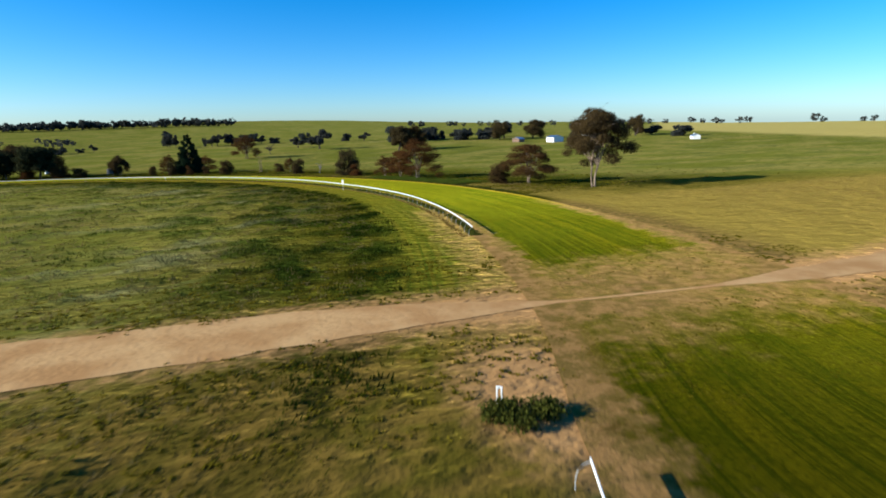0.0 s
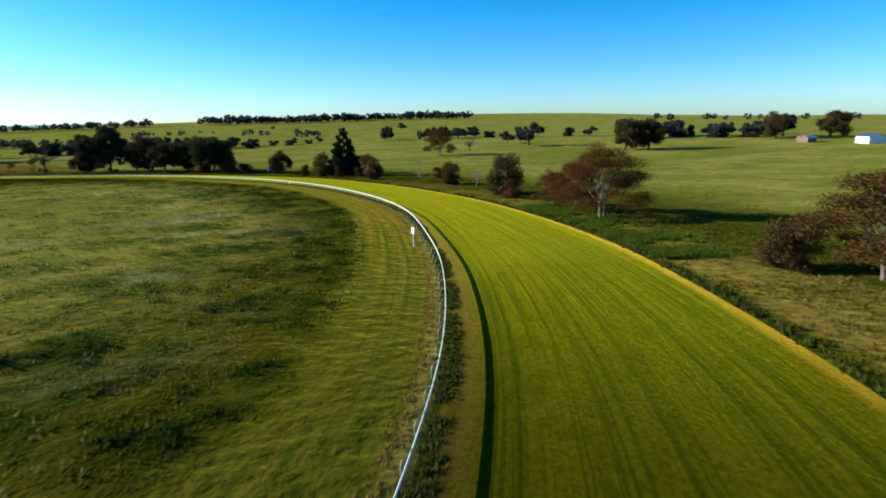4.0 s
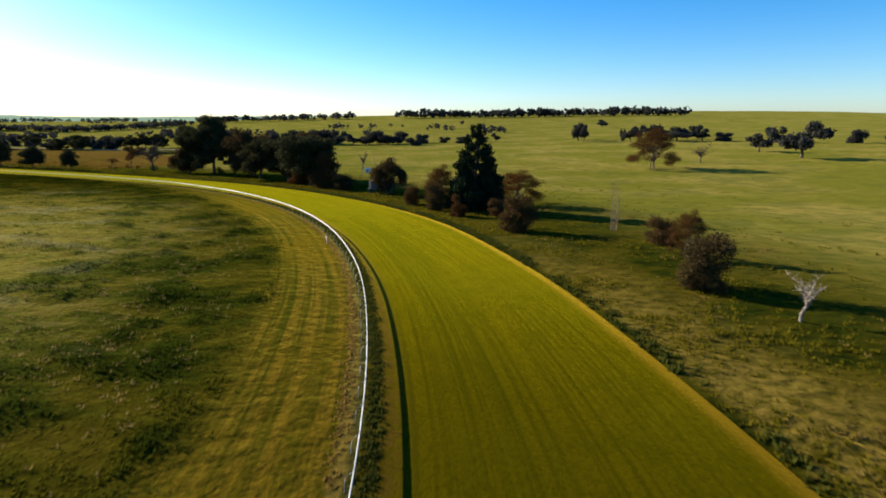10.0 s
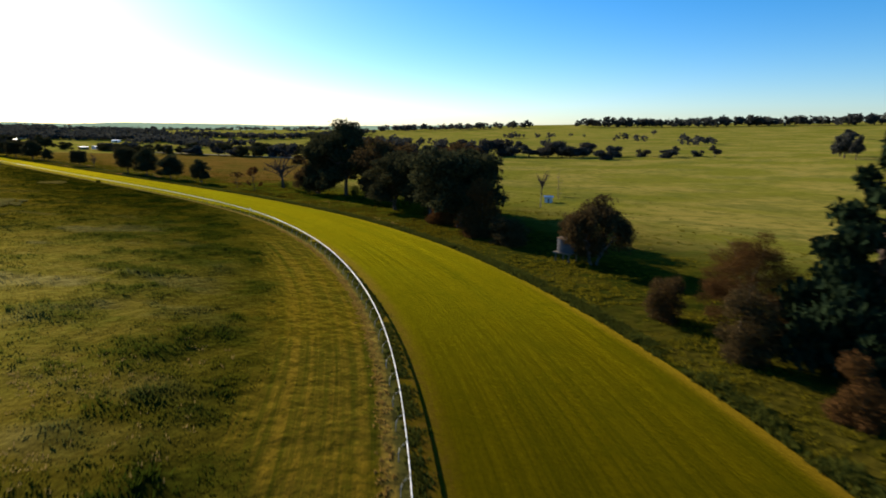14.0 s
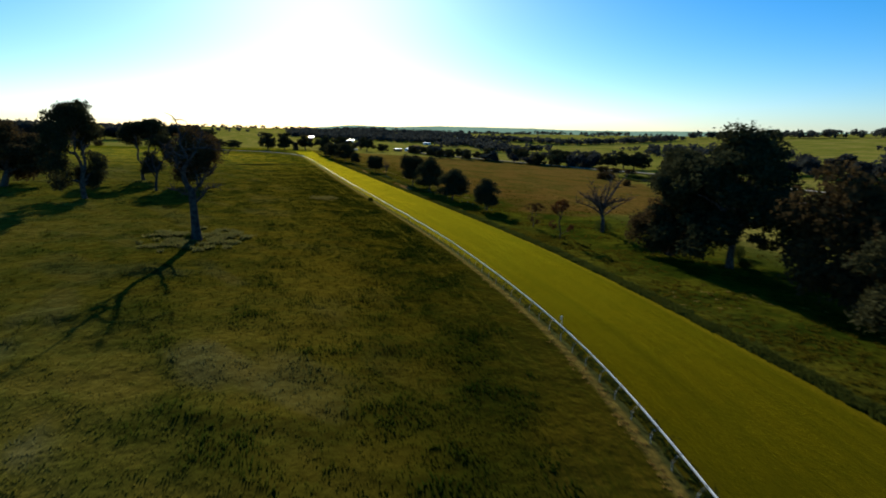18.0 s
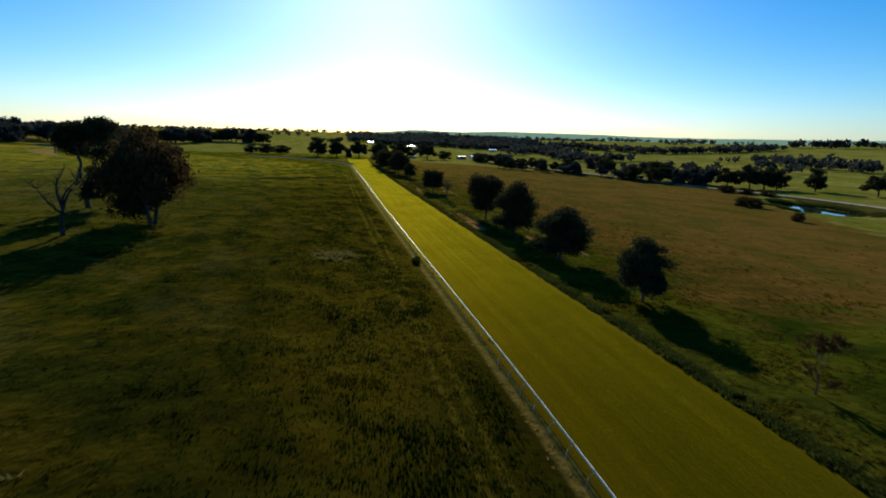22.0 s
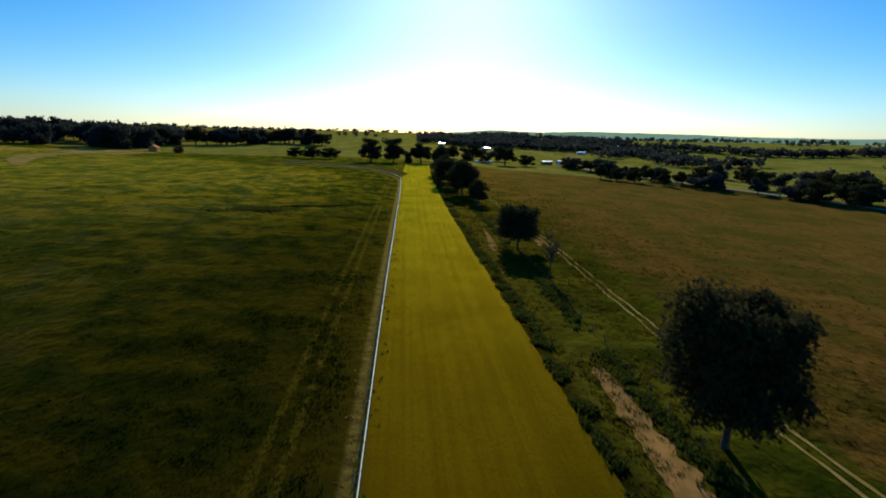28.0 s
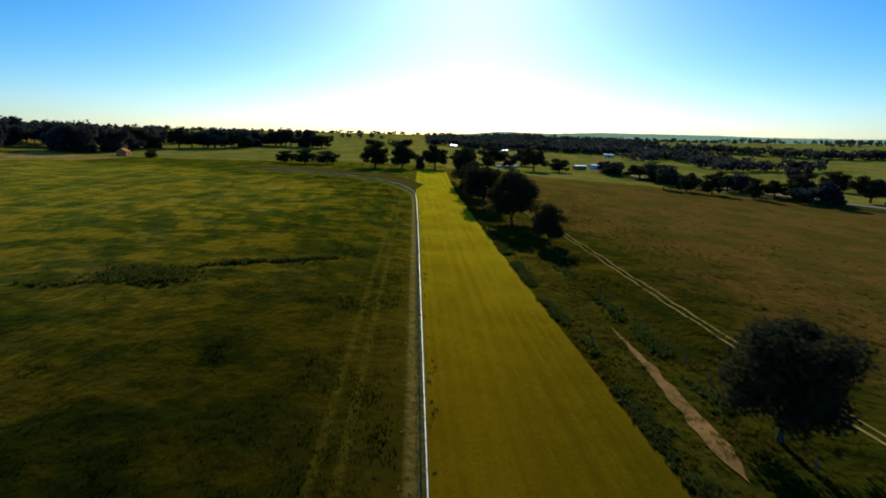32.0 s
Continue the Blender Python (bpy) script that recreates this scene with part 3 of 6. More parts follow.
def polygon_distance(poly, x, y):
    """Signed distance, positive inside."""
    p = np.array(poly, float)
    best, inside = np.full(len(x), 1e9), np.zeros(len(x), bool)
    for a, b in zip(p, np.roll(p, -1, axis=0)):
        e = b - a
        t = np.clip(((x - a[0]) * e[0] + (y - a[1]) * e[1]) / (e @ e), 0, 1)
        best = np.minimum(best, np.hypot(x - a[0] - t * e[0], y - a[1] - t * e[1]))
        with np.errstate(divide="ignore", invalid="ignore"):
            cut = ((a[1] > y) != (b[1] > y)) & (x < (b[0] - a[0]) * (y - a[1]) / (b[1] - a[1]) + a[0])
        inside ^= cut
    return np.where(inside, best, -best)


def clumps(x, y):
    """How thick and how pale the infield grass stands: long drifts with rounded clumps in them."""
    u, v = x * 0.94 + y * 0.34, y * 0.94 - x * 0.34
    thick = np.array([0.9 * noise.fractal((a * 0.075, b * 0.13, 1.0), 0.8, 2.1, 3) + 0.7 * noise.noise((a * 0.28, b * 0.36, 4.0)) for a, b in zip(u, v)])
    thick *= np.interp(x, [-220, -80], [0.62, 1.0])
    pale = np.array([noise.fractal((a * 0.03, b * 0.09, 7.0), 0.8, 2.0, 3) for a, b in zip(u, v)])
    return thick, pale


GRID = []


def ground_z(x, y):
    """Height of the tufted ground itself."""
    xs, ys, z = GRID
    i = np.clip(np.searchsorted(xs, x) - 1, 0, len(xs) - 2)
    j = np.clip(np.searchsorted(ys, y) - 1, 0, len(ys) - 2)
    u, v = (x - xs[i]) / (xs[i + 1] - xs[i]), (y - ys[j]) / (ys[j + 1] - ys[j])
    return (1 - v) * ((1 - u) * z[j, i] + u * z[j, i + 1]) + v * ((1 - u) * z[j + 1, i] + u * z[j + 1, i + 1])


def build_ground():
    xs, ys = axis(-640, 130, 1.85, 3600), axis(-30, 520, 1.85, 3600)
    gx, gy = np.meshgrid(xs, ys)
    x, y = gx.ravel(), gy.ravel()
    z = terrain(x, y)
    lump = np.array([noise.fractal((a * 0.13, b * 0.10, 0), 0.9, 2.0, 3) for a, b in zip(x, y)])
    s, d_in = np.full(len(x), -999.0), np.full(len(x), -999.0)
    d_out, d_road = np.full(len(x), 999.0), np.full(len(x), 999.0)
    close = (x > -1150) & (x < 260) & (y > -120) & (y < 640)
    s[close], d_in[close] = nearest(rail_line, x[close], y[close])
    _, d_out[close] = nearest(outer_line, x[close], y[close])
    bare = np.where(d_out > 0, np.interp(y, [110, 230], [0.3, 1.0]), 1.0)
    near_road = (x > -460) & (x < 450) & (y > -20) & (y < 160)
    _, side = nearest(road_line, x[near_road], y[near_road])
    d_road[near_road] = np.minimum(np.abs(side) - 5, np.hypot((x[near_road] - 18.5) / 0.6, y[near_road] - 29) - 9)
    on_track = (d_in > -1) & (d_out < 1)
    away = np.clip(np.maximum(-d_in - 12, d_out) / 12, 0, 1) * ramp(4, 14, d_road)
    thick, pale = clumps(x, y)
    z = z + (0.4 * lump + np.where(d_in < -8, np.interp(x, [-250, -100], [0.40, 0.62]), 0.12) * np.clip(thick, -0.3, 1.0)) * away - np.where(on_track, 0.05, 0)
    nx, ny = len(xs), len(ys)
    GRID.extend([xs, ys, z.reshape(ny, nx)])
    i = np.arange(nx * ny).reshape(ny, nx)
    quads = np.stack([i[:-1, :-1], i[:-1, 1:], i[1:, 1:], i[1:, :-1]], -1).reshape(-1, 4)
    me = mesh_of("ground", np.stack([x, y, z], 1), quads, GROUND, True)
    attribute_on(me, "lane", np.stack([s, d_in, d_out * bare], 1))
    attribute_on(me, "clump", np.stack([thick, pale, d_in], 1))
    attribute_on(me, "cover", np.stack([d_road, polygon_distance(FIELD, x, y), np.interp(x, [-270, -130], [7.0, 14.0])], 1))
    tagged(new("ground", me), "rolling green and straw-coloured pasture with uneven tufted grass", "ground", kind="structure")


def ribbon(name, left, right, across, material, up, label, category, ragged=0.0, tufted=False):
    """A strip of ground between two lines of equal length."""
    n = len(left)
    t = np.linspace(0, 1, across + 1)
    p = left[:, None] * (1 - t)[None, :, None] + right[:, None] * t[None, :, None]
    if ragged:
        for i in range(n):
            for k in (0, -1):
                p[i, k] += (p[i, k] - p[i, across // 2]) * ragged * noise.noise((i * 0.35, k * 7.0, 3.0))
    x, y = p[..., 0].ravel(), p[..., 1].ravel()
    z = (ground_z(x, y) if tufted else terrain(x, y)) + up
    along = np.concatenate([[0], np.cumsum(np.hypot(*np.diff(left, axis=0).T))])
    width = np.hypot(*(right - left).T)
    lane = np.stack([np.repeat(along, across + 1), (width[:, None] * t).ravel(), np.repeat(width, across + 1)], 1)
    i = np.arange(n * (across + 1)).reshape(n, across + 1)
    quads = np.stack([i[:-1, :-1], i[1:, :-1], i[1:, 1:], i[:-1, 1:]], -1).reshape(-1, 4)[:, ::-1]
    me = mesh_of(name, np.stack([x, y, z], 1), quads, material, True)
    attribute_on(me, "lane", lane)
    return tagged(new(name, me), label, category, kind="structure")


def paired(a, b, n):
    """Two lines through as many stations, sampled alike."""
    fine = np.linspace(0, len(a) - 1, n)

    def smooth(p):
        p = np.array(p, float)
        q = np.vstack([2 * p[0] - p[1], p, 2 * p[-1] - p[-2]])
        i = np.minimum(fine.astype(int), len(p) - 2)
        t = (fine - i)[:, None]
        A, B, C, D = q[i], q[i + 1], q[i + 2], q[i + 3]
        return 0.5 * (2 * B + (C - A) * t + (2 * A - 5 * B + 4 * C - D) * t ** 2 + (3 * B - A - 3 * C + D) * t ** 3)

    return smooth(a), smooth(b)


build_ground()
ribbon("racetrack", *paired(INNER, OUTER, 560), 12, TURF, 0.05, "mown yellow-green turf racetrack with lengthwise wear streaks", "racetrack")
off = np.gradient(road_line, axis=0)
off = np.stack([off[:, 1], -off[:, 0]], 1) / np.linalg.norm(off, axis=1)[:, None]
half = np.interp(road_line[:, 0], [-150, -20, 6, 20, 30, 48, 62, 90, 220], [6.2, 6.2, 5.0, 2.6, 0.3, 0.3, 2.6, 3.6, 3.8])[:, None]
ribbon("dirt_road", road_line - off * half, road_line + off * half, 6, EARTH, 0.06, "pale pinkish bare earth road crossing the turf", "road", 0.16)


# ---- trees ----
rng = np.random.default_rng(5)


def leaf_mesh(name, blobs, count, size, material, droop=0.3):
    """Leaf sprays, each a small bent quad, set in and on a set of ellipsoids (x, y, z, rx, ry, rz)."""
    b = np.array(blobs, float)
    weight = (b[:, 3] * b[:, 4] + b[:, 3] * b[:, 5] + b[:, 4] * b[:, 5])
    pick = rng.choice(len(b), count, p=weight / weight.sum())
    d = rng.normal(size=(count, 3))
    d /= np.linalg.norm(d, axis=1)[:, None]
    r = rng.uniform(0.1, 1.0, count) ** 0.42 * rng.normal(1.0, 0.11, count)
    r *= 1 + 0.16 * np.sin(d[:, 0] * 5 + pick) * np.cos(d[:, 1] * 6 + d[:, 2] * 4)
    c = b[pick, :3] + d * b[pick, 3:] * r[:, None]
    u = rng.normal(size=(count, 3)) + 0.1 * d
    u[:, 2] -= droop
    u /= np.linalg.norm(u, axis=1)[:, None]
    v = np.cross(u, d + 0.6 * rng.normal(size=(count, 3)))
    v /= np.linalg.norm(v, axis=1)[:, None]
    k = size * rng.uniform(0.55, 1.35, count)[:, None]
    bend = np.cross(u, v) * k * 0.25
    quad = np.stack([c - u * k * 0.8 + v * k * 0.3, c - u * k * 0.2 - v * k * 0.6 + bend, c + u * k * 0.8 + v * k * 0.2], 1)
    faces = np.arange(count * 3).reshape(-1, 3)
    return mesh_of(name, quad.reshape(-1, 3), faces.tolist() if count < 5000 else faces, material)


def limb_path(a, b, sag, n=6):
    a, b = Vector(a), Vector(b)
    side = Vector(rng.normal(size=3)) * 0.06 * (b - a).length
    return [a.lerp(b, t) + Vector((0, 0, sag * math.sin(math.pi * t))) + side * math.sin(math.pi * t * 1.5) for t in np.linspace(0, 1, n)]


def wood_mesh(name, trunk_top, r0, targets, material, twigs=0, trunks=1):
    """A tapered trunk, or several, and limbs that run to the targets."""
    runs = []
    tops = []
    for k in range(trunks):
        a = 2 * math.pi * k / max(trunks, 1) + 0.7
        base = (0.0 if trunks == 1 else 0.2 * math.cos(a), 0.0 if trunks == 1 else 0.2 * math.sin(a), -0.5)
        top = (0 if trunks == 1 else 0.16 * trunk_top * math.cos(a), 0 if trunks == 1 else 0.16 * trunk_top * math.sin(a), trunk_top)
        path = limb_path(base, top, 0, 7)
        r = r0 / (1 if trunks == 1 else 1.5)
        runs.append((path, [r * (1.55, 1.12, 0.98, 0.9, 0.82, 0.75, 0.66)[i] for i in range(7)], 9))
        tops.append((Vector(top), r))
    for i, t in enumerate(targets):
        top, r = tops[i % len(tops)]
        start = top - Vector((0, 0, rng.uniform(0, 0.35) * trunk_top))
        path = limb_path(start, t, 0.08 * (Vector(t) - start).length)
        runs.append((path, [r * f for f in (0.55, 0.46, 0.38, 0.28, 0.18, 0.08)], 6))
        for _ in range(twigs):
            q = path[int(rng.integers(2, 6))]
            w = Vector(rng.normal(size=3))
            w.z = abs(w.z) * 0.8
            e = q + w.normalized() * rng.uniform(0.14, 0.3) * (Vector(t) - start).length
            runs.append((limb_path(q, e, 0.2, 4), [r * f for f in (0.2, 0.15, 0.1, 0.04)], 4))
    return tubes_mesh(name, runs, material)


def crown_blobs(n, w, z0, z1, dome=1.0, size=0.30):
    """n blobs that fill a dome w wide from z0 up to z1, with an uneven outline."""
    out = []
    for i in range(n):
        a = i * 2.39996 + rng.uniform(-0.3, 0.3)
        q = math.sqrt((i + 0.5) / n)
        x, y = q * w * 0.34 * math.cos(a), q * w * 0.34 * math.sin(a)
        top = z1 - (z1 - z0) * 0.55 * dome * q * q
        z = rng.uniform(0.08, 1.0) * (top - z0) + z0
        s = w * size * rng.uniform(0.65, 1.15) * (1.1 - 0.35 * q)
        out.append((x, y, max(z - s * 0.5, z0 + s * 0.35), s, s * rng.uniform(0.85, 1.15), s * rng.uniform(0.55, 0.8)))
    return out


def umbrella_blobs(n, w, z0, z1, size=0.13, fall=2.2, deep=0.16):
    """n flattened blobs on the shell of a dome w wide whose rim hangs down to z0, with gaps under the roof."""
    out = []
    for i in range(n):
        a = i * 2.39996 + rng.uniform(-0.35, 0.35)
        q = math.sqrt((i + 0.5) / n)
        s = w * size * rng.uniform(0.7, 1.3)
        reach = w * 0.41 * (1 + 0.13 * math.sin(3 * a + n) + 0.08 * math.sin(7 * a))
        z = z1 - (z1 - z0) * q ** fall - rng.uniform(0, deep) * (z1 - z0) - s * 0.45
        out.append((q * reach * math.cos(a), q * reach * math.sin(a), z, s, s * rng.uniform(0.85, 1.2), s * rng.uniform(0.5, 0.75)))
    return out


def tree(name, label, blobs, leaves, size, leaf, trunk_top, r0, bark, category="tree", twigs=0, trunks=1, limbs=9, droop=0.3):
    root = new(name)
    tagged(root, label, category)
    targets = [tuple(np.array(b[:3]) + np.array((0, 0, b[5] * 0.2))) for b in blobs[:limbs]]
    part_mesh("trunk", wood_mesh("trunk", trunk_top, r0, targets, bark, twigs, trunks=trunks), root)
    part_mesh("crown", leaf_mesh("crown", blobs, leaves, size, leaf, droop), root)
    return root


def fork_out(q, base, way, length, radius, depth, spread, lift, runs, tips):
    """A limb that wanders, then divides; its last twigs end in leaf clumps."""
    n = 5
    bend = Vector(q.normal(size=3)) * 0.16 * length
    path = [base + way * length * t + bend * math.sin(math.pi * t) + Vector((0, 0, 0.10 * length * t * t)) for t in np.linspace(0, 1, n)]
    runs.append((path, [radius * f for f in (1.0, 0.9, 0.8, 0.72, 0.64)], 7 if depth > 2 else 5 if depth > 0 else 3))
    end = path[-1]
    if depth == 0:
        tips.append(end)
        return
    if depth == 1:
        tips.append(path[3])
    k = 3 if q.random() < 0.45 else 2
    turn = q.uniform(0, 2 * math.pi)
    a = way.orthogonal().normalized()
    b = way.cross(a)
    for i in range(k):
        w = turn + 2 * math.pi * i / k + q.uniform(-0.5, 0.5)
        out = way + (math.cos(w) * a + math.sin(w) * b) * spread * q.uniform(0.7, 1.3) + Vector((0, 0, lift))
        fork_out(q, end, out.normalized(), length * q.uniform(0.62, 0.9), radius * 0.62, depth - 1, spread, lift, runs, tips)


def gum(name, label, seed, leaves, size, leaf, bark, stems=1, trunk=3.0, radius=0.26, depth=4, spread=0.65, lift=0.15, clump=1.0, flat=0.7, side=0, lean=0.25, droop=0.5, category="tree"):
    """A gum tree: one or more leaning stems that fork again and again, and separate clumps of hanging leaves."""
    q = np.random.default_rng(seed)
    root = tagged(new(name), label, category)
    runs, tips = [], []
    for k in range(stems):
        a = 2 * math.pi * k / stems + q.uniform(-0.4, 0.4)
        out = Vector((math.cos(a), math.sin(a), 0)) * (lean if stems == 1 else max(lean, 0.45))
        foot = Vector((math.cos(a), math.sin(a), 0)) * (0 if stems == 1 else 0.25) + Vector((0, 0, -0.4))
        way = (Vector((0, 0, 1)) + out).normalized()
        fork_out(q, foot, way, trunk * q.uniform(0.9, 1.1), radius / math.sqrt(stems), depth, spread, lift, runs, tips)
        for _ in range(side):
            w = q.uniform(0, 2 * math.pi)
            start = foot + way * trunk * q.uniform(0.55, 0.95)
            fork_out(q, start, Vector((math.cos(w), math.sin(w), 0.45)).normalized(), trunk * q.uniform(0.35, 0.6), radius * 0.4, 2, spread, lift, runs, tips)
    part_mesh("trunk", tubes_mesh("trunk", runs, bark), root)
    blobs = []
    for p in tips:
        r = clump * q.uniform(0.65, 1.3)
        blobs.append((p.x, p.y, p.z - 0.1 * r, r, r * q.uniform(0.85, 1.15), r * flat * q.uniform(0.8, 1.2)))
    part_mesh("crown", leaf_mesh("crown", blobs, leaves, size, leaf, droop), root)
    return root


T = {}
# templates: each 10 m high and 10 m wide, scaled where they stand
T["wide"] = [tree("gum_tree", "spreading gum tree with russet brown leaves and pale forked limbs", umbrella_blobs(38, 10, 2.8, 10, 0.122, 2.4, 0.26) + umbrella_blobs(12, 6.4, 4.4, 8.0, 0.12, 2.0, 0.5), 54000, 0.074, LEAF_RED, 2.2, 0.15, BARK_PALE, trunks=3, limbs=18, twigs=1, droop=0.6),
             tree("gum_tree", "low spreading gum tree with reddish foliage in the pasture", umbrella_blobs(34, 10, 3.0, 10, 0.13, 2.2, 0.2), 26000, 0.12, LEAF_RED, 2.6, 0.20, BARK_PALE, trunks=2, limbs=24, twigs=1, droop=0.6)]
T["tall"] = [gum("gum_tree", "tall gum tree with a bare trunk and dark clumped crown", 7, 30000, 0.155, LEAF_DARK, BARK_DARK, trunk=2.3, radius=0.36, depth=5, spread=0.72, lift=0.03, clump=0.85, flat=0.6, side=4, lean=0.15),
             gum("gum_tree", "tall open gum tree with clumped grey-green leaves", 19, 26000, 0.155, LEAF_DARK, BARK_DARK, trunk=2.3, radius=0.36, depth=5, spread=0.76, lift=0.0, clump=0.85, flat=0.6, side=4, lean=0.2)]
T["big"] = [tree("gum_tree", "large gum tree with domed grey-brown crown and pale trunk", umbrella_blobs(52, 10, 5.4, 10, 0.115, 2.8, 0.28) + umbrella_blobs(22, 7.0, 5.6, 8.8, 0.13, 2.0, 0.4) + [(2.6, -1.4, 2.9, 1.1, 1.0, 0.6), (2.0, -2.4, 3.3, 0.9, 0.9, 0.6)], 46000, 0.115, LEAF_GREY, 3.6, 0.17, BARK_PALE, trunks=3, limbs=34, twigs=1, droop=0.8)]
T["dome"] = [tree("gum_tree", "massive dark gum tree with a ragged domed crown", umbrella_blobs(46, 10, 3.6, 10, 0.115, 2.4, 0.35) + umbrella_blobs(20, 7.0, 3.4, 8.0, 0.12, 1.6, 0.5), 26000, 0.19, LEAF_DARK, 3.4, 0.26, BARK_DARK, limbs=34, droop=0.5)]
T["mid"] = [gum("gum_tree", "broad grey-brown gum tree on the grass", 31, 17000, 0.20, LEAF_GREY, BARK_DARK, trunk=2.3, radius=0.34, depth=4, spread=0.74, lift=0.06, clump=1.0, flat=0.75, side=4),
            gum("gum_tree", "rounded grey-brown gum tree with several limbs", 38, 16000, 0.20, LEAF_GREY, BARK_DARK, stems=2, trunk=2.0, radius=0.32, depth=4, spread=0.72, lift=0.08, clump=1.0, flat=0.75, side=3)]
T["round"] = [tree("dark_tree", "dense round-crowned dark tree beside the racetrack", crown_blobs(46, 10, 2.2, 10, 0.75, 0.17), 18000, 0.22, LEAF_DARK, 3.2, 0.24, BARK_DARK, limbs=16),
              tree("dark_tree", "dark domed tree with a short trunk", crown_blobs(38, 10, 2.0, 10, 0.9, 0.185), 17000, 0.22, LEAF_DARK, 2.4, 0.24, BARK_DARK, limbs=16)]
T["copse"] = [tree("dark_tree", "dark round tree beyond the paddock", crown_blobs(22, 10, 1.6, 10, 0.75, 0.20), 4600, 0.42, LEAF_DARK, 2.6, 0.28, BARK_DARK, limbs=8),
              tree("dark_tree", "dark spreading tree on the far side of the paddock", crown_blobs(20, 10, 2.2, 10, 0.9, 0.19), 4200, 0.42, LEAF_DARK, 3.0, 0.28, BARK_DARK, limbs=10)]
T["bush"] = [tree("bush", "dense grey-brown bush reaching the ground", crown_blobs(22, 9.6, 0.0, 10, 0.9, 0.25), 10500, 0.235, LEAF_GREY, 2.0, 0.2, BARK_DARK, "bush", limbs=6)]
T["russet"] = [tree("bush", "rounded russet bush in the long grass", crown_blobs(18, 9.6, 0.0, 10, 0.9, 0.26), 11000, 0.23, LEAF_RED, 2.0, 0.2, BARK_DARK, "bush", limbs=6)]


def pine_template():
    root = new("pine_tree")
    tagged(root, "tall dark green pine with tiered drooping boughs", "tree")
    blobs, runs = [], []
    for i, z in enumerate(np.linspace(0.8, 9.3, 13)):
        reach = 4.6 * (1 - ((z - 0.8) / 9.3) ** 1.4) * rng.uniform(0.85, 1.1) + 0.35
        n = max(3, int(8 * (1 - z / 11)))
        for k in range(n):
            a = 2 * math.pi * k / n + i * 1.1
            q = reach * rng.uniform(0.55, 0.85)
            blobs.append((q * math.cos(a), q * math.sin(a), z, 0.36 * reach + 0.15, 0.36 * reach + 0.15, 0.46))
            runs.append((limb_path((0, 0, z - 0.3), (q * math.cos(a), q * math.sin(a), z), -0.1, 4), (0.07, 0.055, 0.04, 0.02), 4))
    runs.append((limb_path((0, 0, -0.5), (0, 0, 9.6), 0, 8), (0.36, 0.3, 0.26, 0.22, 0.17, 0.12, 0.08, 0.03), 9))
    part_mesh("trunk", tubes_mesh("trunk", runs, BARK_DARK), root)
    part_mesh("crown", leaf_mesh("crown", blobs, 17000, 0.30, LEAF_PINE, 0.1), root)
    return root


def dead_template(name, label, seed, forks, material):
    root = new(name)
    tagged(root, label, "tree")
    q = np.random.default_rng(seed)
    runs = [(limb_path((0, 0, -0.5), (0.3, 0.1, 4.5), 0, 6), (0.42, 0.34, 0.3, 0.27, 0.24, 0.2), 8)]
    for k in range(forks):
        a = 2.4 * k + q.uniform(-0.4, 0.4)
        base = Vector((0.3 * 0.7, 0.07, q.uniform(2.6, 4.5)))
        tip = base + Vector((math.cos(a) * q.uniform(2, 4.6), math.sin(a) * q.uniform(2, 4.6), q.uniform(1.5, 5.2)))
        path = limb_path(base, tip, 0.5, 6)
        runs.append([(path, (0.2, 0.16, 0.13, 0.1, 0.06, 0.025), 6)])
        for _ in range(20):
            p = path[int(q.integers(1, 6))]
            e = p + Vector((q.uniform(-1, 1), q.uniform(-1, 1), q.uniform(-0.1, 1))).normalized() * q.uniform(0.9, 2.2)
            runs[-1].append((limb_path(p, e, 0.1, 4), (0.06, 0.045, 0.03, 0.012), 4))
    part_mesh("trunk", tubes_mesh("trunk", runs[:1], material), root)
    for limb in runs[1:]:
        part_mesh("branch", tubes_mesh("branch", limb, material), root)
    return root


T["pine"] = [pine_template()]
T["dead"] = [dead_template("dead_tree", "leafless dead tree with spreading bare branches", 3, 13, BARK_DARK), dead_template("dead_tree", "silvered dead tree standing in rough grass", 8, 6, DEADWOOD)]
T["fork"] = [dead_template("dead_tree", "dead forked tree with a thick trunk in the infield", 21, 4, BARK_GREY)]
T["thin"] = [gum("sapling", "thin young tree with sparse brown leaves", 52, 3600, 0.20, LEAF_RED, BARK_DARK, trunk=3.0, radius=0.20, depth=4, spread=0.5, lift=0.12, clump=0.6, flat=0.9, side=2, lean=0.1)]
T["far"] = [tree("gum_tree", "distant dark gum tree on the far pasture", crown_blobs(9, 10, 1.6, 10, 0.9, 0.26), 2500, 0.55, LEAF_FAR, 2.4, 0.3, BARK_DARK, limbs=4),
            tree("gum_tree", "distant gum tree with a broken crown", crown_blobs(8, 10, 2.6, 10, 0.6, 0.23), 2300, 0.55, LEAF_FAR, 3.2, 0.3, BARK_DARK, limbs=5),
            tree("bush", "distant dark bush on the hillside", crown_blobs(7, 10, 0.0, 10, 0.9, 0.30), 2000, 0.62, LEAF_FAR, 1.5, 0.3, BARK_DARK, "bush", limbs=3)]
placed = {}
SIZE = {}
for key, options in T.items():
    for i, src in enumerate(options):
        co = np.vstack([np.array([v.co for v in o.data.vertices]) for o in src.children])
        lo, hi = np.percentile(co, 0.4, axis=0), np.percentile(co, 99.6, axis=0)
        SIZE[key, i] = ((hi[0] - lo[0] + hi[1] - lo[1]) / 2, hi[2])


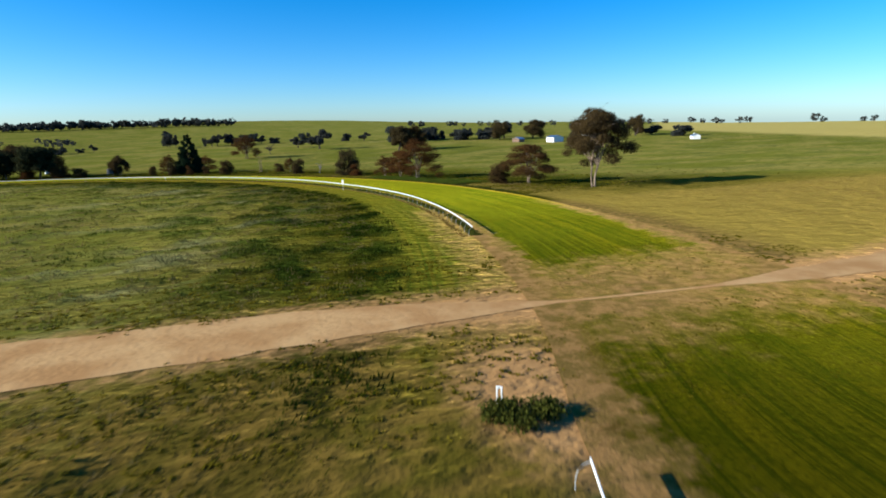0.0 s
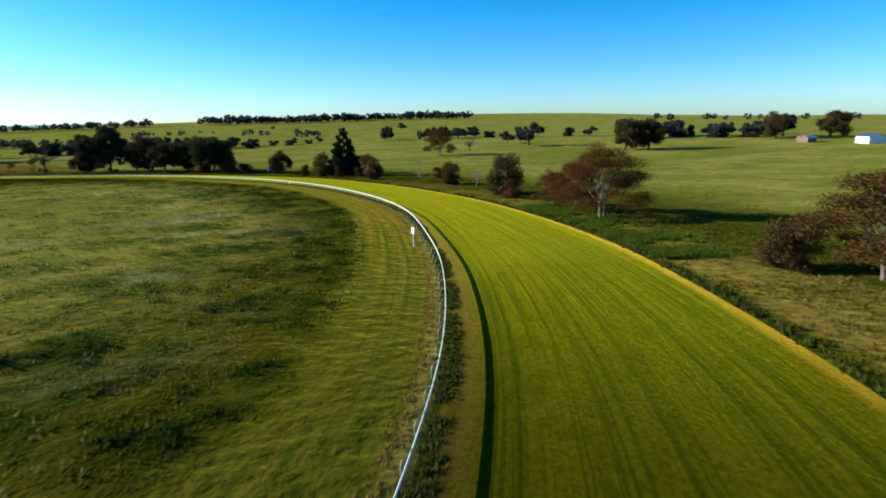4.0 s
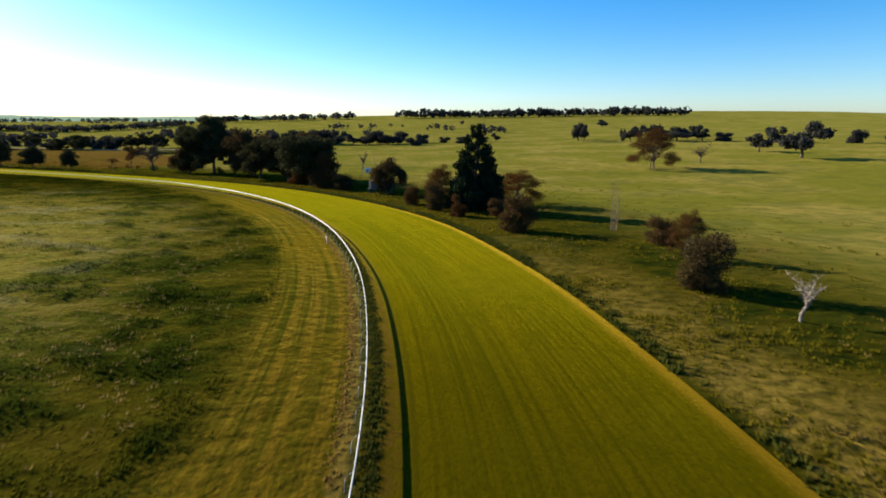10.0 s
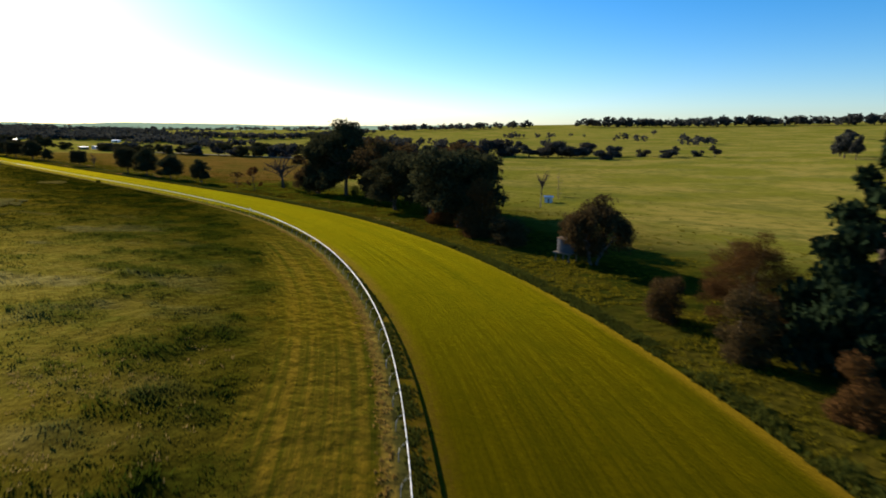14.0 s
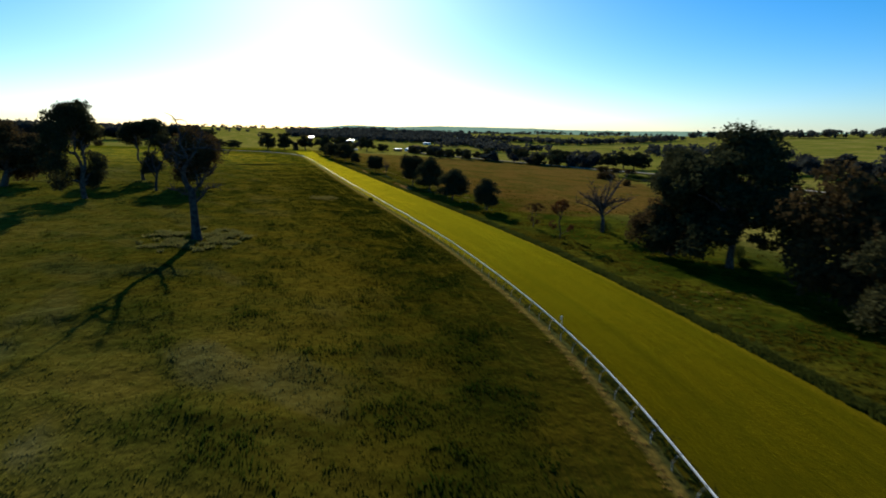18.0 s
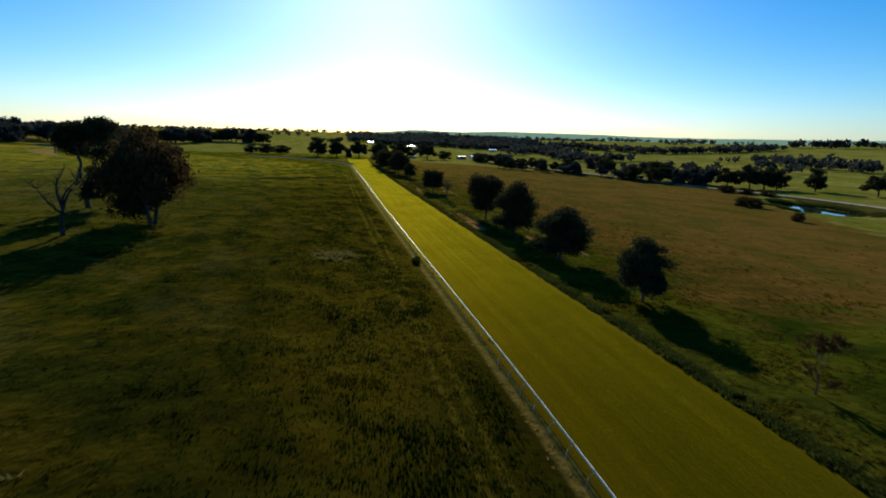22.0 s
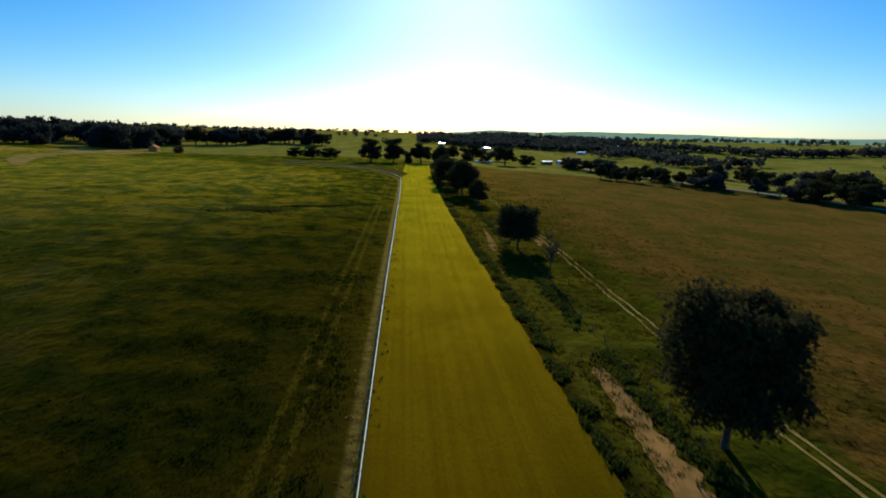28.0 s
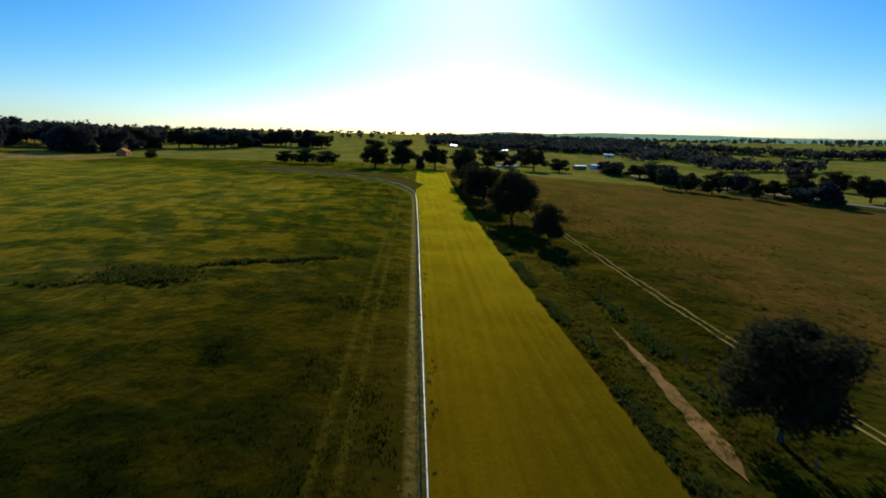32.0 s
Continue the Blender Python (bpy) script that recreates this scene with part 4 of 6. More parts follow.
def plant(kind, x, y, h, w, which=None, label=""):
    """One tree of its kind at x, y, h high and w wide."""
    options = T[kind]
    i = int(rng.integers(len(options))) if which is None else which
    src = options[i]
    turn = rng.uniform(0, 2 * math.pi)
    m = Matrix.Translation((x, y, height(x, y) - 0.1)) @ Matrix.Rotation(turn, 4, "Z") @ Matrix.Diagonal((w / SIZE[kind, i][0], w / SIZE[kind, i][0] * rng.uniform(0.9, 1.1), h / SIZE[kind, i][1], 1))
    if (kind, i) in placed:
        return tagged(copy_thing(src, m), label)
    placed[kind, i] = (src, m)
    return src


NEAR = [("big", 112, 158, 25.5, 22), ("wide", 102, 186, 14.5, 21), ("bush", 93, 193, 8, 8.5), ("wide", 77, 249, 18, 23), ("wide", 72, 261, 13, 14), ("wide", 67.6, 274, 10.6, 11), ("bush", 23, 396, 5.9, 7), ("wide", 29, 382, 9.6, 8),
        ("bush", 32, 357, 9, 8.5), ("bush", 55, 310, 14.2, 12), ("dead", 44, 345, 7.5, 5), ("russet", 57, 296, 6.2, 6.5), ("pine", -36, 430, 26.5, 18), ("wide", -50, 432, 14, 12), ("wide", -28, 449, 12, 20),
        ("bush", -60, 430, 6.8, 5.3), ("bush", -47, 422, 8.8, 6.7), ("russet", -35, 413, 6.5, 5.3)]
NEAR_B = [("bush", -25, 419, 5.3, 5.5), ("bush", -11, 396, 9.1, 8.5), ("mid", -85, 457, 14.2, 12.5), ("bush", -112, 463, 7, 10.5), ("round", -183, 489, 21, 21), ("round", -139, 475, 23, 25),
          ("mid", -205, 505, 26, 26), ("round", -165, 488, 21, 21), ("mid", -158, 500, 24, 27), ("russet", -125, 468, 15.5, 12), ("russet", -148, 477, 12.3, 9.5), ("dome", -238, 508, 33.5, 32), ("tall", -254, 503, 28, 22), ("dead", -290, 506, 20, 17),
          ("mid", -255, 503, 15, 17.5), ("dead", -175, 576, 12, 8), ("thin", -279, 484, 12, 8), ("thin", -299, 485, 8.6, 6)]
NEAR_C = [("round", -341, 485, 13.0, 10.4), ("round", -378, 483, 14.3, 14.2), ("round", -414, 482, 18.0, 13.9), ("round", -452, 483, 17.7, 13.5), ("round", -559, 481, 12.9, 11.8), ("dead", -525, 482, 12.6, 5),
          ("round", -668, 482, 11.7, 10.0), ("round", -707, 478, 19.1, 17.4), ("round", -757, 473, 17.7, 16.5), ("round", -800, 472, 18.0, 15.7), ("round", -861, 473, 24.4, 15.7), ("tall", -371, 335, 35, 25),
          ("fork", -401, 354, 19, 17), ("tall", -457, 339, 31, 23), ("mid", -426, 369, 28, 27), ("mid", -416, 292, 26, 34)]
for k, x, y, h, w in NEAR + NEAR_B + NEAR_C:
    plant(k, x, y, h, w, 1 if (k, x) == ("dead", 44) else 0 if k == "dead" or (k, x) == ("wide", 77) else None)


# ---- the old gum in the infield ----
def old_gum():
    root = new("old_gum_tree")
    tagged(root, "dead old gum with a thick grey trunk and broken limbs", "tree")
    trunk = [([(0.05 * math.sin(k), -0.04 * k, -0.6 + 1.9 * k) for k in range(8)], (1.6, 1.22, 1.05, 0.98, 0.93, 0.9, 0.92, 0.85), 14)]
    part_mesh("trunk", tubes_mesh("trunk", trunk, BARK_GREY), root)
    limbs = [([(0, -0.3, 12.3), (-0.4, -1.8, 15), (0.3, -2.0, 17.4), (0.2, -0.4, 20.4), (-0.6, -2.2, 24), (-0.2, -1.8, 26.5), (0, -2.7, 30)], 0.72),
             ([(0.2, -0.4, 20.2), (0.6, 1.4, 22.8), (0.2, 2.3, 24.6), (0.5, 3.0, 26.4)], 0.34),
             ([(0, -1.4, 21), (-0.5, -3.0, 21.8), (-0.8, -4.3, 23.0), (-0.9, -5.6, 23.2)], 0.30),
             ([(-0.4, -2.0, 22.6), (0.5, 0.8, 23.2), (1.0, 4.0, 23.6), (1.2, 6.4, 22.9), (1.6, 8.8, 21.8)], 0.30),
             ([(0.1, 0.4, 10.0), (0.5, 2.2, 11.6), (0.8, 3.4, 13.2), (0.9, 5.4, 13.6)], 0.36),
             ([(0, -0.4, 11.8), (-0.4, -2.4, 12.0), (-0.3, -3.4, 12.9), (-0.5, -4.8, 13.0)], 0.30),
             ([(0, 0.2, 12.9), (-0.4, 1.8, 14.4), (-0.2, 2.9, 16.2), (0.2, 4.2, 16.6), (0.3, 5.2, 18.4)], 0.40),
             ([(0, -1.9, 17.0), (1.8, -3.0, 18.6), (2.8, -2.6, 20.6), (3.8, -3.6, 22.0)], 0.28)]
    for path, r in limbs:
        smooth = []
        for k in range(len(path) - 1):
            a, b = Vector(path[k]), Vector(path[k + 1])
            smooth += [a.lerp(b, t) + Vector(rng.normal(size=3)) * 0.08 for t in (0.0, 0.33, 0.67)]
        smooth.append(Vector(path[-1]))
        limb = [(smooth, [r * (1 - 0.86 * k / (len(smooth) - 1)) for k in range(len(smooth))], 8)]
        for _ in range(30):
            k = int(rng.integers(len(smooth) // 4, len(smooth)))
            p = smooth[k]
            e = p + Vector((rng.uniform(-1, 1), rng.uniform(-1, 1), rng.uniform(-0.3, 1))).normalized() * rng.uniform(0.8, 3.4)
            limb.append((limb_path(p, e, 0.3, 5), (0.05 + r * 0.2, 0.05 + r * 0.15, 0.04 + r * 0.11, 0.03 + r * 0.07, 0.02), 4))
        part_mesh("limb", tubes_mesh("limb", limb, BARK_GREY), root)
    root.matrix_world = Matrix.Translation((-285, 382.5, height(-285, 382.5) - 0.1))


old_gum()

FAR_A = [("mid", 168, 612, 26, 28), ("mid", 187, 612, 26, 25), ("wide", 4, 615, 24, 29), ("far", 90, 698, 24, 27), ("far", 70, 755, 14, 18), ("far", 93, 885, 15, 16), ("far", 29, 909, 13, 15),
         ("far", 156, 876, 12, 14), ("far", 179, 853, 13, 17), ("far", 266, 796, 18, 23), ("far", 285, 789, 13, 8), ("far", 299, 774, 14, 16), ("far", 310, 770, 15, 18), ("far", 319, 767, 15, 13), ("far", 336, 761, 14, 18)]
FAR_B = [("far", 359, 774, 16, 18), ("far", 5, 903, 15, 28), ("far", -90, 890, 19, 10), ("far", -318, 849, 12, 24), ("far", -274, 834, 9, 18), ("far", -231, 877, 7, 16), ("far", 208, 772, 22, 28),
         ("far", 245, 769, 18, 28), ("far", 301, 744, 14, 24), ("far", 327, 733, 12, 18), ("mid", 338, 700, 26, 26), ("far", 549, 646, 13, 25), ("far", 554, 593, 14, 24), ("mid", 519, 641, 28, 24), ("mid", 390, 698, 25, 30)]
FAR_C = [("far", -353, 854, 9, 14), ("far", -311, 861, 15, 24), ("far", -286, 876, 11, 17), ("far", -261, 891, 7, 14), ("far", -235, 895, 10, 12), ("far", -212, 899, 6, 11), ("far", -194, 892, 11, 9),
         ("far", -106, 935, 19, 15), ("far", -165, 1475, 16, 24), ("far", -53, 920, 13, 6), ("far", -35, 916, 17, 19), ("far", -14, 923, 17, 22), ("far", 22, 1021, 14, 16), ("dead", 30, 659, 13, 12), ("far", 444, 673, 21, 22), ("far", 451, 639, 12, 26)]
FAR_D = [("copse", -1086, 307, 12, 20), ("copse", -1071, 330, 14, 20), ("copse", -1072, 352, 13, 22), ("copse", -1036, 403, 26, 27), ("copse", -1043, 428, 27, 26), ("copse", -1046, 460, 23, 25), ("far", -1055, 445, 13, 10),
         ("copse", -1097, 568, 24, 26), ("copse", -1123, 521, 12, 16), ("copse", -1131, 547, 11, 16), ("copse", -1097, 596, 14, 21), ("bush", -1136, 149, 9, 12.5), ("far", -100, 908, 20, 14), ("far", -42, 897, 16, 19), ("far", 14, 955, 12, 18)]
FAR_E = [("copse", -917, 630, 14, 12), ("copse", -899, 639, 12, 14), ("copse", -884, 650, 14, 14), ("copse", -864, 668, 14, 13), ("copse", -867, 702, 18, 22), ("far", -824, 695, 9, 9), ("copse", -867, 752, 18, 22),
         ("bush", -612, 736, 5, 12), ("bush", -596, 741, 4.5, 10), ("bush", -630, 733, 6, 12), ("bush", -533, 667, 6, 9), ("bush", -526, 670, 6, 9), ("bush", -468, 645, 4.5, 6), ("far", 357, 727, 22, 28), ("far", 267, 781, 19, 20), ("far", 48, 914, 9, 16)]
FAR_F = [("copse", -676, 770, 17, 19), ("copse", -661, 780, 20, 23), ("copse", -653, 788, 19, 22), ("copse", -646, 794, 17, 16), ("copse", -625, 812, 19, 17), ("copse", -580, 822, 17, 20), ("copse", -556, 826, 15, 18), ("far", -520, 824, 16, 22)]
for k, x, y, h, w in FAR_A + FAR_B + FAR_C + FAR_D + FAR_E + FAR_F:
    plant(k, x, y, h, w)


def scatter(n, x0, x1, y0, y1, h0, h1, keep=0.0, scale=0.006, kinds=("far",)):
    """Loose groups of trees over a stretch of country."""
    made = 0
    for _ in range(n * 8):
        x, y = rng.uniform(x0, x1), rng.uniform(y0, y1)
        if noise.noise((x * scale, y * scale, 2.2)) < keep or made >= n:
            continue
        h = rng.uniform(h0, h1)
        plant(kinds[int(rng.integers(len(kinds)))], x, y, h, h * rng.uniform(0.9, 1.5))
        made += 1


def row(points, gap, h0, h1, jitter, kinds=("far",)):
    line = spline(points, gap)
    for x, y in line:
        h = rng.uniform(h0, h1)
        plant(kinds[int(rng.integers(len(kinds)))], x + rng.normal() * jitter, y + rng.normal() * jitter, h, h * rng.uniform(1.0, 1.7))


scatter(34, -1290, -1150, -330, 78, 18, 33, -0.5)
scatter(14, -1140, -1060, -150, -20, 16, 28, -0.4)
row([(-1290, 55), (-1370, 110), (-1450, 165), (-1510, 205), (-1480, 270)], 14, 19, 30, 8, ("far", "copse"))
row([(-1250, 478), (-1225, 520), (-1215, 575)], 24, 12, 22, 6, ("far", "copse"))
row([(-1130, 652), (-1060, 648), (-985, 657), (-900, 684), (-850, 696), (-775, 716), (-711, 742)], 21, 10, 18, 4, ("far", "copse"))
row([(-760, 762), (-730, 766), (-695, 768)], 15, 14, 20, 4, ("far", "copse"))
row([(-1010, 800), (-930, 815), (-860, 830)], 26, 12, 20, 8, ("far", "copse"))
row([(-560, 838), (-500, 842), (-420, 850), (-330, 850)], 17, 12, 20, 8)
for src, m in placed.values():
    src.matrix_world = m
for key, options in T.items():
    for i, src in enumerate(options):
        if (key, i) not in placed:
            for o in (*src.children_recursive, src):
                bpy.data.objects.remove(o)


# ---- far woods ----
def far_woods():
    """The woods and lines of trees too far off to tell apart, joined into one."""
    spots = []

    def band(points, gap, h0, h1, jitter):
        for x, y in spline(points, gap):
            spots.append((x + rng.normal() * jitter, y + rng.normal() * jitter, rng.uniform(h0, h1)))

    def wood(n, x0, x1, y0, y1, h0, h1, keep, scale=0.005):
        x, y = rng.uniform(x0, x1, n), rng.uniform(y0, y1, n)
        k = np.array([noise.noise((a * scale, b * scale, 2.2)) for a, b in zip(x, y)]) > keep
        spots.extend(zip(x[k], y[k], rng.uniform(h0, h1, k.sum())))

    band([(-1000, 2080), (-850, 2150), (-700, 2180), (-480, 2230), (-260, 2230), (-40, 2200)], 6, 18, 32, 16)
    band([(-1600, 1700), (-1400, 1850), (-1150, 2000)], 8, 16, 28, 20)
    band([(500, 1700), (800, 1500), (1100, 1250), (1400, 900)], 40, 12, 22, 30)
    band([(-2200, -900), (-2200, -400), (-2300, 100), (-2400, 500)], 22, 7, 13, 30)
    wood(260, -1500, -1240, -420, 60, 14, 24, -0.1)
    wood(160, -2100, -1560, -420, 120, 9, 16, 0.22)
    wood(200, -2050, -1640, 150, 420, 9, 16, 0.2)
    wood(2200, -2350, -1600, 470, 1060, 9, 17, 0.03, 0.006)
    band([(-1255, 860), (-1265, 930), (-1245, 1005)], 5, 12, 20, 14)
    band([(-1420, 800), (-1480, 860), (-1560, 960)], 7, 10, 17, 18)
    band([(-1000, 900), (-960, 960)], 9, 9, 15, 10)
    band([(-1060, 1150), (-960, 1140), (-870, 1120), (-780, 1150)], 7, 11, 18, 14)
    band([(-2300, -400), (-2380, 200), (-2320, 800), (-2150, 1400), (-1900, 1800)], 13, 7, 13, 45)
    band([(-1980, 540), (-1865, 706), (-1782, 832), (-1739, 959), (-1723, 1092), (-1605, 1162), (-1485, 1207), (-1456, 1370), (-1500, 1560)], 3, 11, 19, 16)
    band([(-1700, 560), (-1660, 760), (-1600, 900), (-1540, 1010)], 6, 10, 17, 18)
    wood(500, -1000, -800, 1020, 1200, 10, 18, 0.05)
    wood(260, -1620, -1300, 860, 1110, 10, 17, 0.1)
    wood(420, -1650, -800, 960, 1500, 9, 16, 0.27)
    wood(160, -900, -300, 950, 1700, 8, 15, 0.22)
    wood(500, -3000, -1800, 800, 2000, 9, 17, 0.1)
    p = np.array(spots)
    n, k = len(p), 20
    c = np.repeat(np.stack([p[:, 0], p[:, 1], terrain(p[:, 0], p[:, 1])], 1), k, axis=0)
    h = np.repeat(p[:, 2], k)
    d = rng.normal(size=(n * k, 3))
    d /= np.linalg.norm(d, axis=1)[:, None]
    c += d * np.stack([h * 0.55, h * 0.55, h * 0.42], 1) * rng.uniform(0.5, 1.0, n * k)[:, None] + np.stack([0 * h, 0 * h, h * 0.56], 1)
    u, v = rng.normal(size=(2, n * k, 3))
    u, v = (w / np.linalg.norm(w, axis=1)[:, None] * (h * 0.23)[:, None] for w in (u, v))
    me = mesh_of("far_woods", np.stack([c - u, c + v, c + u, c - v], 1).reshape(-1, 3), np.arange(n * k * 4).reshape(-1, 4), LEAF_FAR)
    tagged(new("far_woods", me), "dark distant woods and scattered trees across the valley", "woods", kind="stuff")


far_woods()


# ---- far hills ----
# height of the last ridge by compass angle
RIDGE = ([80, 128, 134, 146, 152, 162, 166, 171, 178, 192, 207, 214, 250], [40, 42, 36, 31, 40, 46, 34, 42, 8, 8, 20, 32, 36])


def far_hills():
    """Wooded blue-green hills at the edge of sight; a faint glow stands in for haze."""
    n = Nodes("haze_glow_hill", 1.0)
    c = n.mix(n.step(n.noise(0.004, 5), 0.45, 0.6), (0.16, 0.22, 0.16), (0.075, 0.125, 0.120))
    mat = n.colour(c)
    # emission lifts the hills to a hazy tone; they are no light source
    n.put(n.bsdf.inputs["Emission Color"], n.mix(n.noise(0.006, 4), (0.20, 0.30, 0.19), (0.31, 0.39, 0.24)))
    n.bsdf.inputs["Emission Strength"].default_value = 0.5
    v, f = [], []
    steps = 1100
    for i in range(steps + 1):
        deg = 80 + 170 * i / steps
        a = radians(deg)
        x, y = -300 + 3450 * math.cos(a), 350 + 3450 * math.sin(a)
        h = float(np.interp(deg, RIDGE[0], RIDGE[1])) + 3 * noise.fractal((a * 9, 0.3, 0), 1.0, 2.0, 4) + 5 * abs(noise.noise((a * 160, 0, 0))) * (1 + noise.noise((a * 19, 5, 0)))
        v += [(x, y, -40), (x, y, max(h * 0.55, 8)), (x * 1.1, y * 1.1, h)]
    for i in range(steps):
        for k in (0, 1):
            a = 3 * i + k
            f.append((a, a + 3, a + 4, a + 1))
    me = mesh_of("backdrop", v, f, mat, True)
    tagged(new("backdrop", me), "wooded hills on the horizon with a blue-green glow for haze", "hills", kind="structure")


far_hills()


# ---- the running rail ----
def bevelled(bm, width=0.01, segments=1):
    bmesh.ops.bevel(bm, geom=bm.edges[:], offset=width, segments=segments, affect="EDGES")
    return bm


POST_GREY = make_plain("grey_plastic", (0.34, 0.34, 0.33), (0.24, 0.24, 0.23), 0.8, 0.5, 0.05)


def rail_meshes():
    """One length of rail (1 m along x, scaled), its joint sleeve and the curved post."""
    bm = bmesh.new()
    prof = [(0.015, 0.0), (-0.015, 0.0), (-0.045, 0.17), (-0.05, 0.215), (-0.022, 0.26), (0.022, 0.26), (0.05, 0.215), (0.045, 0.17)]
    rings = [[bm.verts.new((x, y, z + 1.50)) for y, z in prof] for x in (0, 1)]
    for i in range(len(prof)):
        j = (i + 1) % len(prof)
        bm.faces.new((rings[0][i], rings[1][i], rings[1][j], rings[0][j]))
    bm.faces.new(rings[0])
    bm.faces.new(rings[1][::-1])
    bmesh.ops.recalc_face_normals(bm, faces=bm.faces[:])
    length = bpy.data.meshes.new("rail_length")
    bm.to_mesh(length)
    bm.free()
    length.materials.append(RAIL_WHITE)
    post = tubes_mesh("post", [([(0, 0.70, -0.4), (0, 0.70, 0.65), (0, 0.62, 1.02), (0, 0.40, 1.36), (0, 0.02, 1.54)], [0.035] * 5, 6)], POST_GREY)
    bm = bmesh.new()
    ends = [[bm.verts.new((x, y * 1.14, z * 1.1 + 1.488)) for y, z in prof] for x in (-0.22, 0.22)]
    for i in range(len(prof)):
        j = (i + 1) % len(prof)
        bm.faces.new((ends[0][i], ends[1][i], ends[1][j], ends[0][j]))
    bm.faces.new(ends[0])
    bm.faces.new(ends[1][::-1])
    bmesh.ops.recalc_face_normals(bm, faces=bm.faces[:])
    sleeve = bpy.data.meshes.new("joint_sleeve")
    bm.to_mesh(sleeve)
    bm.free()
    sleeve.materials.append(POST_GREY)
    return length, post, sleeve


def running_rail():
    length, post, sleeve = rail_meshes()
    step = np.hypot(*np.diff(rail_line, axis=0).T)
    along = np.concatenate([[0], np.cumsum(step)])
    at = lambda s: np.array([np.interp(s, along, rail_line[:, 0]), np.interp(s, along, rail_line[:, 1])])
    gap0 = along[np.argmin(np.hypot(rail_line[:, 0] - 14.4, rail_line[:, 1] - 19.7))]
    gap1 = along[np.argmin(np.hypot(rail_line[:, 0] - 37.8, rail_line[:, 1] - 89))]
    for a, b, label in ((0.0, gap0, "short end of white plastic running rail by the dirt road"), (gap1, along[-1], "long curving white plastic running rail on bent posts")):
        root = tagged(new("running_rail"), label, "rail", "running rails")
        n = max(2, round((b - a) / 4.6))
        stations = np.linspace(a, b, n + 1)
        for i, s in enumerate(stations):
            p = at(s)
            q = at(min(s + 1, b)) if s < b - 0.5 else 2 * p - at(s - 1)
            turn = math.atan2(q[1] - p[1], q[0] - p[0])
            o = part_mesh("post", post, root)
            o.matrix_world = Matrix.Translation((*p, height(*p))) @ Matrix.Rotation(turn, 4, "Z")
            if 0 < i < n:
                o = part_mesh("joint_sleeve", sleeve, root)
                o.matrix_world = Matrix.Translation((*p, height(*p))) @ Matrix.Rotation(turn, 4, "Z")
            if i < n:
                e = at(stations[i + 1])
                z0, z1 = height(*p), height(*e)
                d = Vector((e[0] - p[0], e[1] - p[1], z1 - z0))
                x = d.normalized()
                y = Vector((0, 0, 1)).cross(x).normalized()
                zz = x.cross(y)
                m = Matrix((x, y, zz)).transposed().to_4x4()
                o = part_mesh("rail_length", length, root)
                o.matrix_world = Matrix.Translation((*p, z0 + (0.004 if i % 2 else 0))) @ m @ Matrix.Diagonal((d.length, 1, 1, 1))


running_rail()


# ---- grass ----
def line_points(line, s, d):
    """Points at s along and d to the right of a line."""
    along = np.concatenate([[0], np.cumsum(np.hypot(*np.diff(line, axis=0).T))])
    x, y = np.interp(s, along, line[:, 0]), np.interp(s, along, line[:, 1])
    t = np.gradient(line, axis=0)
    t /= np.linalg.norm(t, axis=1)[:, None]
    tx, ty = np.interp(s, along, t[:, 0]), np.interp(s, along, t[:, 1])
    return x + ty * d, y - tx * d


def patchy(x, y, scale, seed):
    return np.array([noise.fractal((a * scale, b * scale, seed), 1.0, 2.0, 3) for a, b in zip(x, y)])


def tufts(name, label, x, y, h, spread, material, blades=6, category="grass", lean=0.5, slim=1.0, clump=None):
    n = len(x)
    z = ground_z(x, y) - 0.04
    c = np.repeat(np.stack([x, y, z], 1), blades, axis=0)
    hh = np.repeat(np.broadcast_to(h, n), blades) * rng.uniform(0.6, 1.2, n * blades)
    sp = np.repeat(np.broadcast_to(spread, n), blades)
    a, b = rng.uniform(0, 2 * np.pi, (2, n * blades))
    root = c + np.stack([np.cos(a), np.sin(a), np.zeros(n * blades)], 1) * (sp * rng.uniform(0, 0.7, n * blades))[:, None]
    wide = np.stack([np.cos(b), np.sin(b), np.zeros(n * blades)], 1) * (slim * (0.10 + 0.16 * sp))[:, None]
    tip = root + np.stack([np.cos(a) * lean * hh, np.sin(a) * lean * hh, hh], 1)
    v = np.stack([root - wide, root + wide, tip], 1).reshape(-1, 3)
    me = mesh_of(name, v, np.arange(n * blades * 3).reshape(-1, 3), material)
    if clump is not None:
        attribute_on(me, "clump", np.repeat(np.stack(clump, 1), blades * 3, axis=0))
    return tagged(new(name, me), label, category, kind="stuff")


def clear_of_road(x, y):
    """Off the road and out of the gap in the rail."""
    _, d = nearest(road_line, x, y)
    _, e = nearest(rail_line, x, y)
    gap = (np.abs(e) < 4) & (y > 18) & (y < 89)
    return ~gap & ( (np.abs(d) > 9) | (x > 430) | (x < -440))


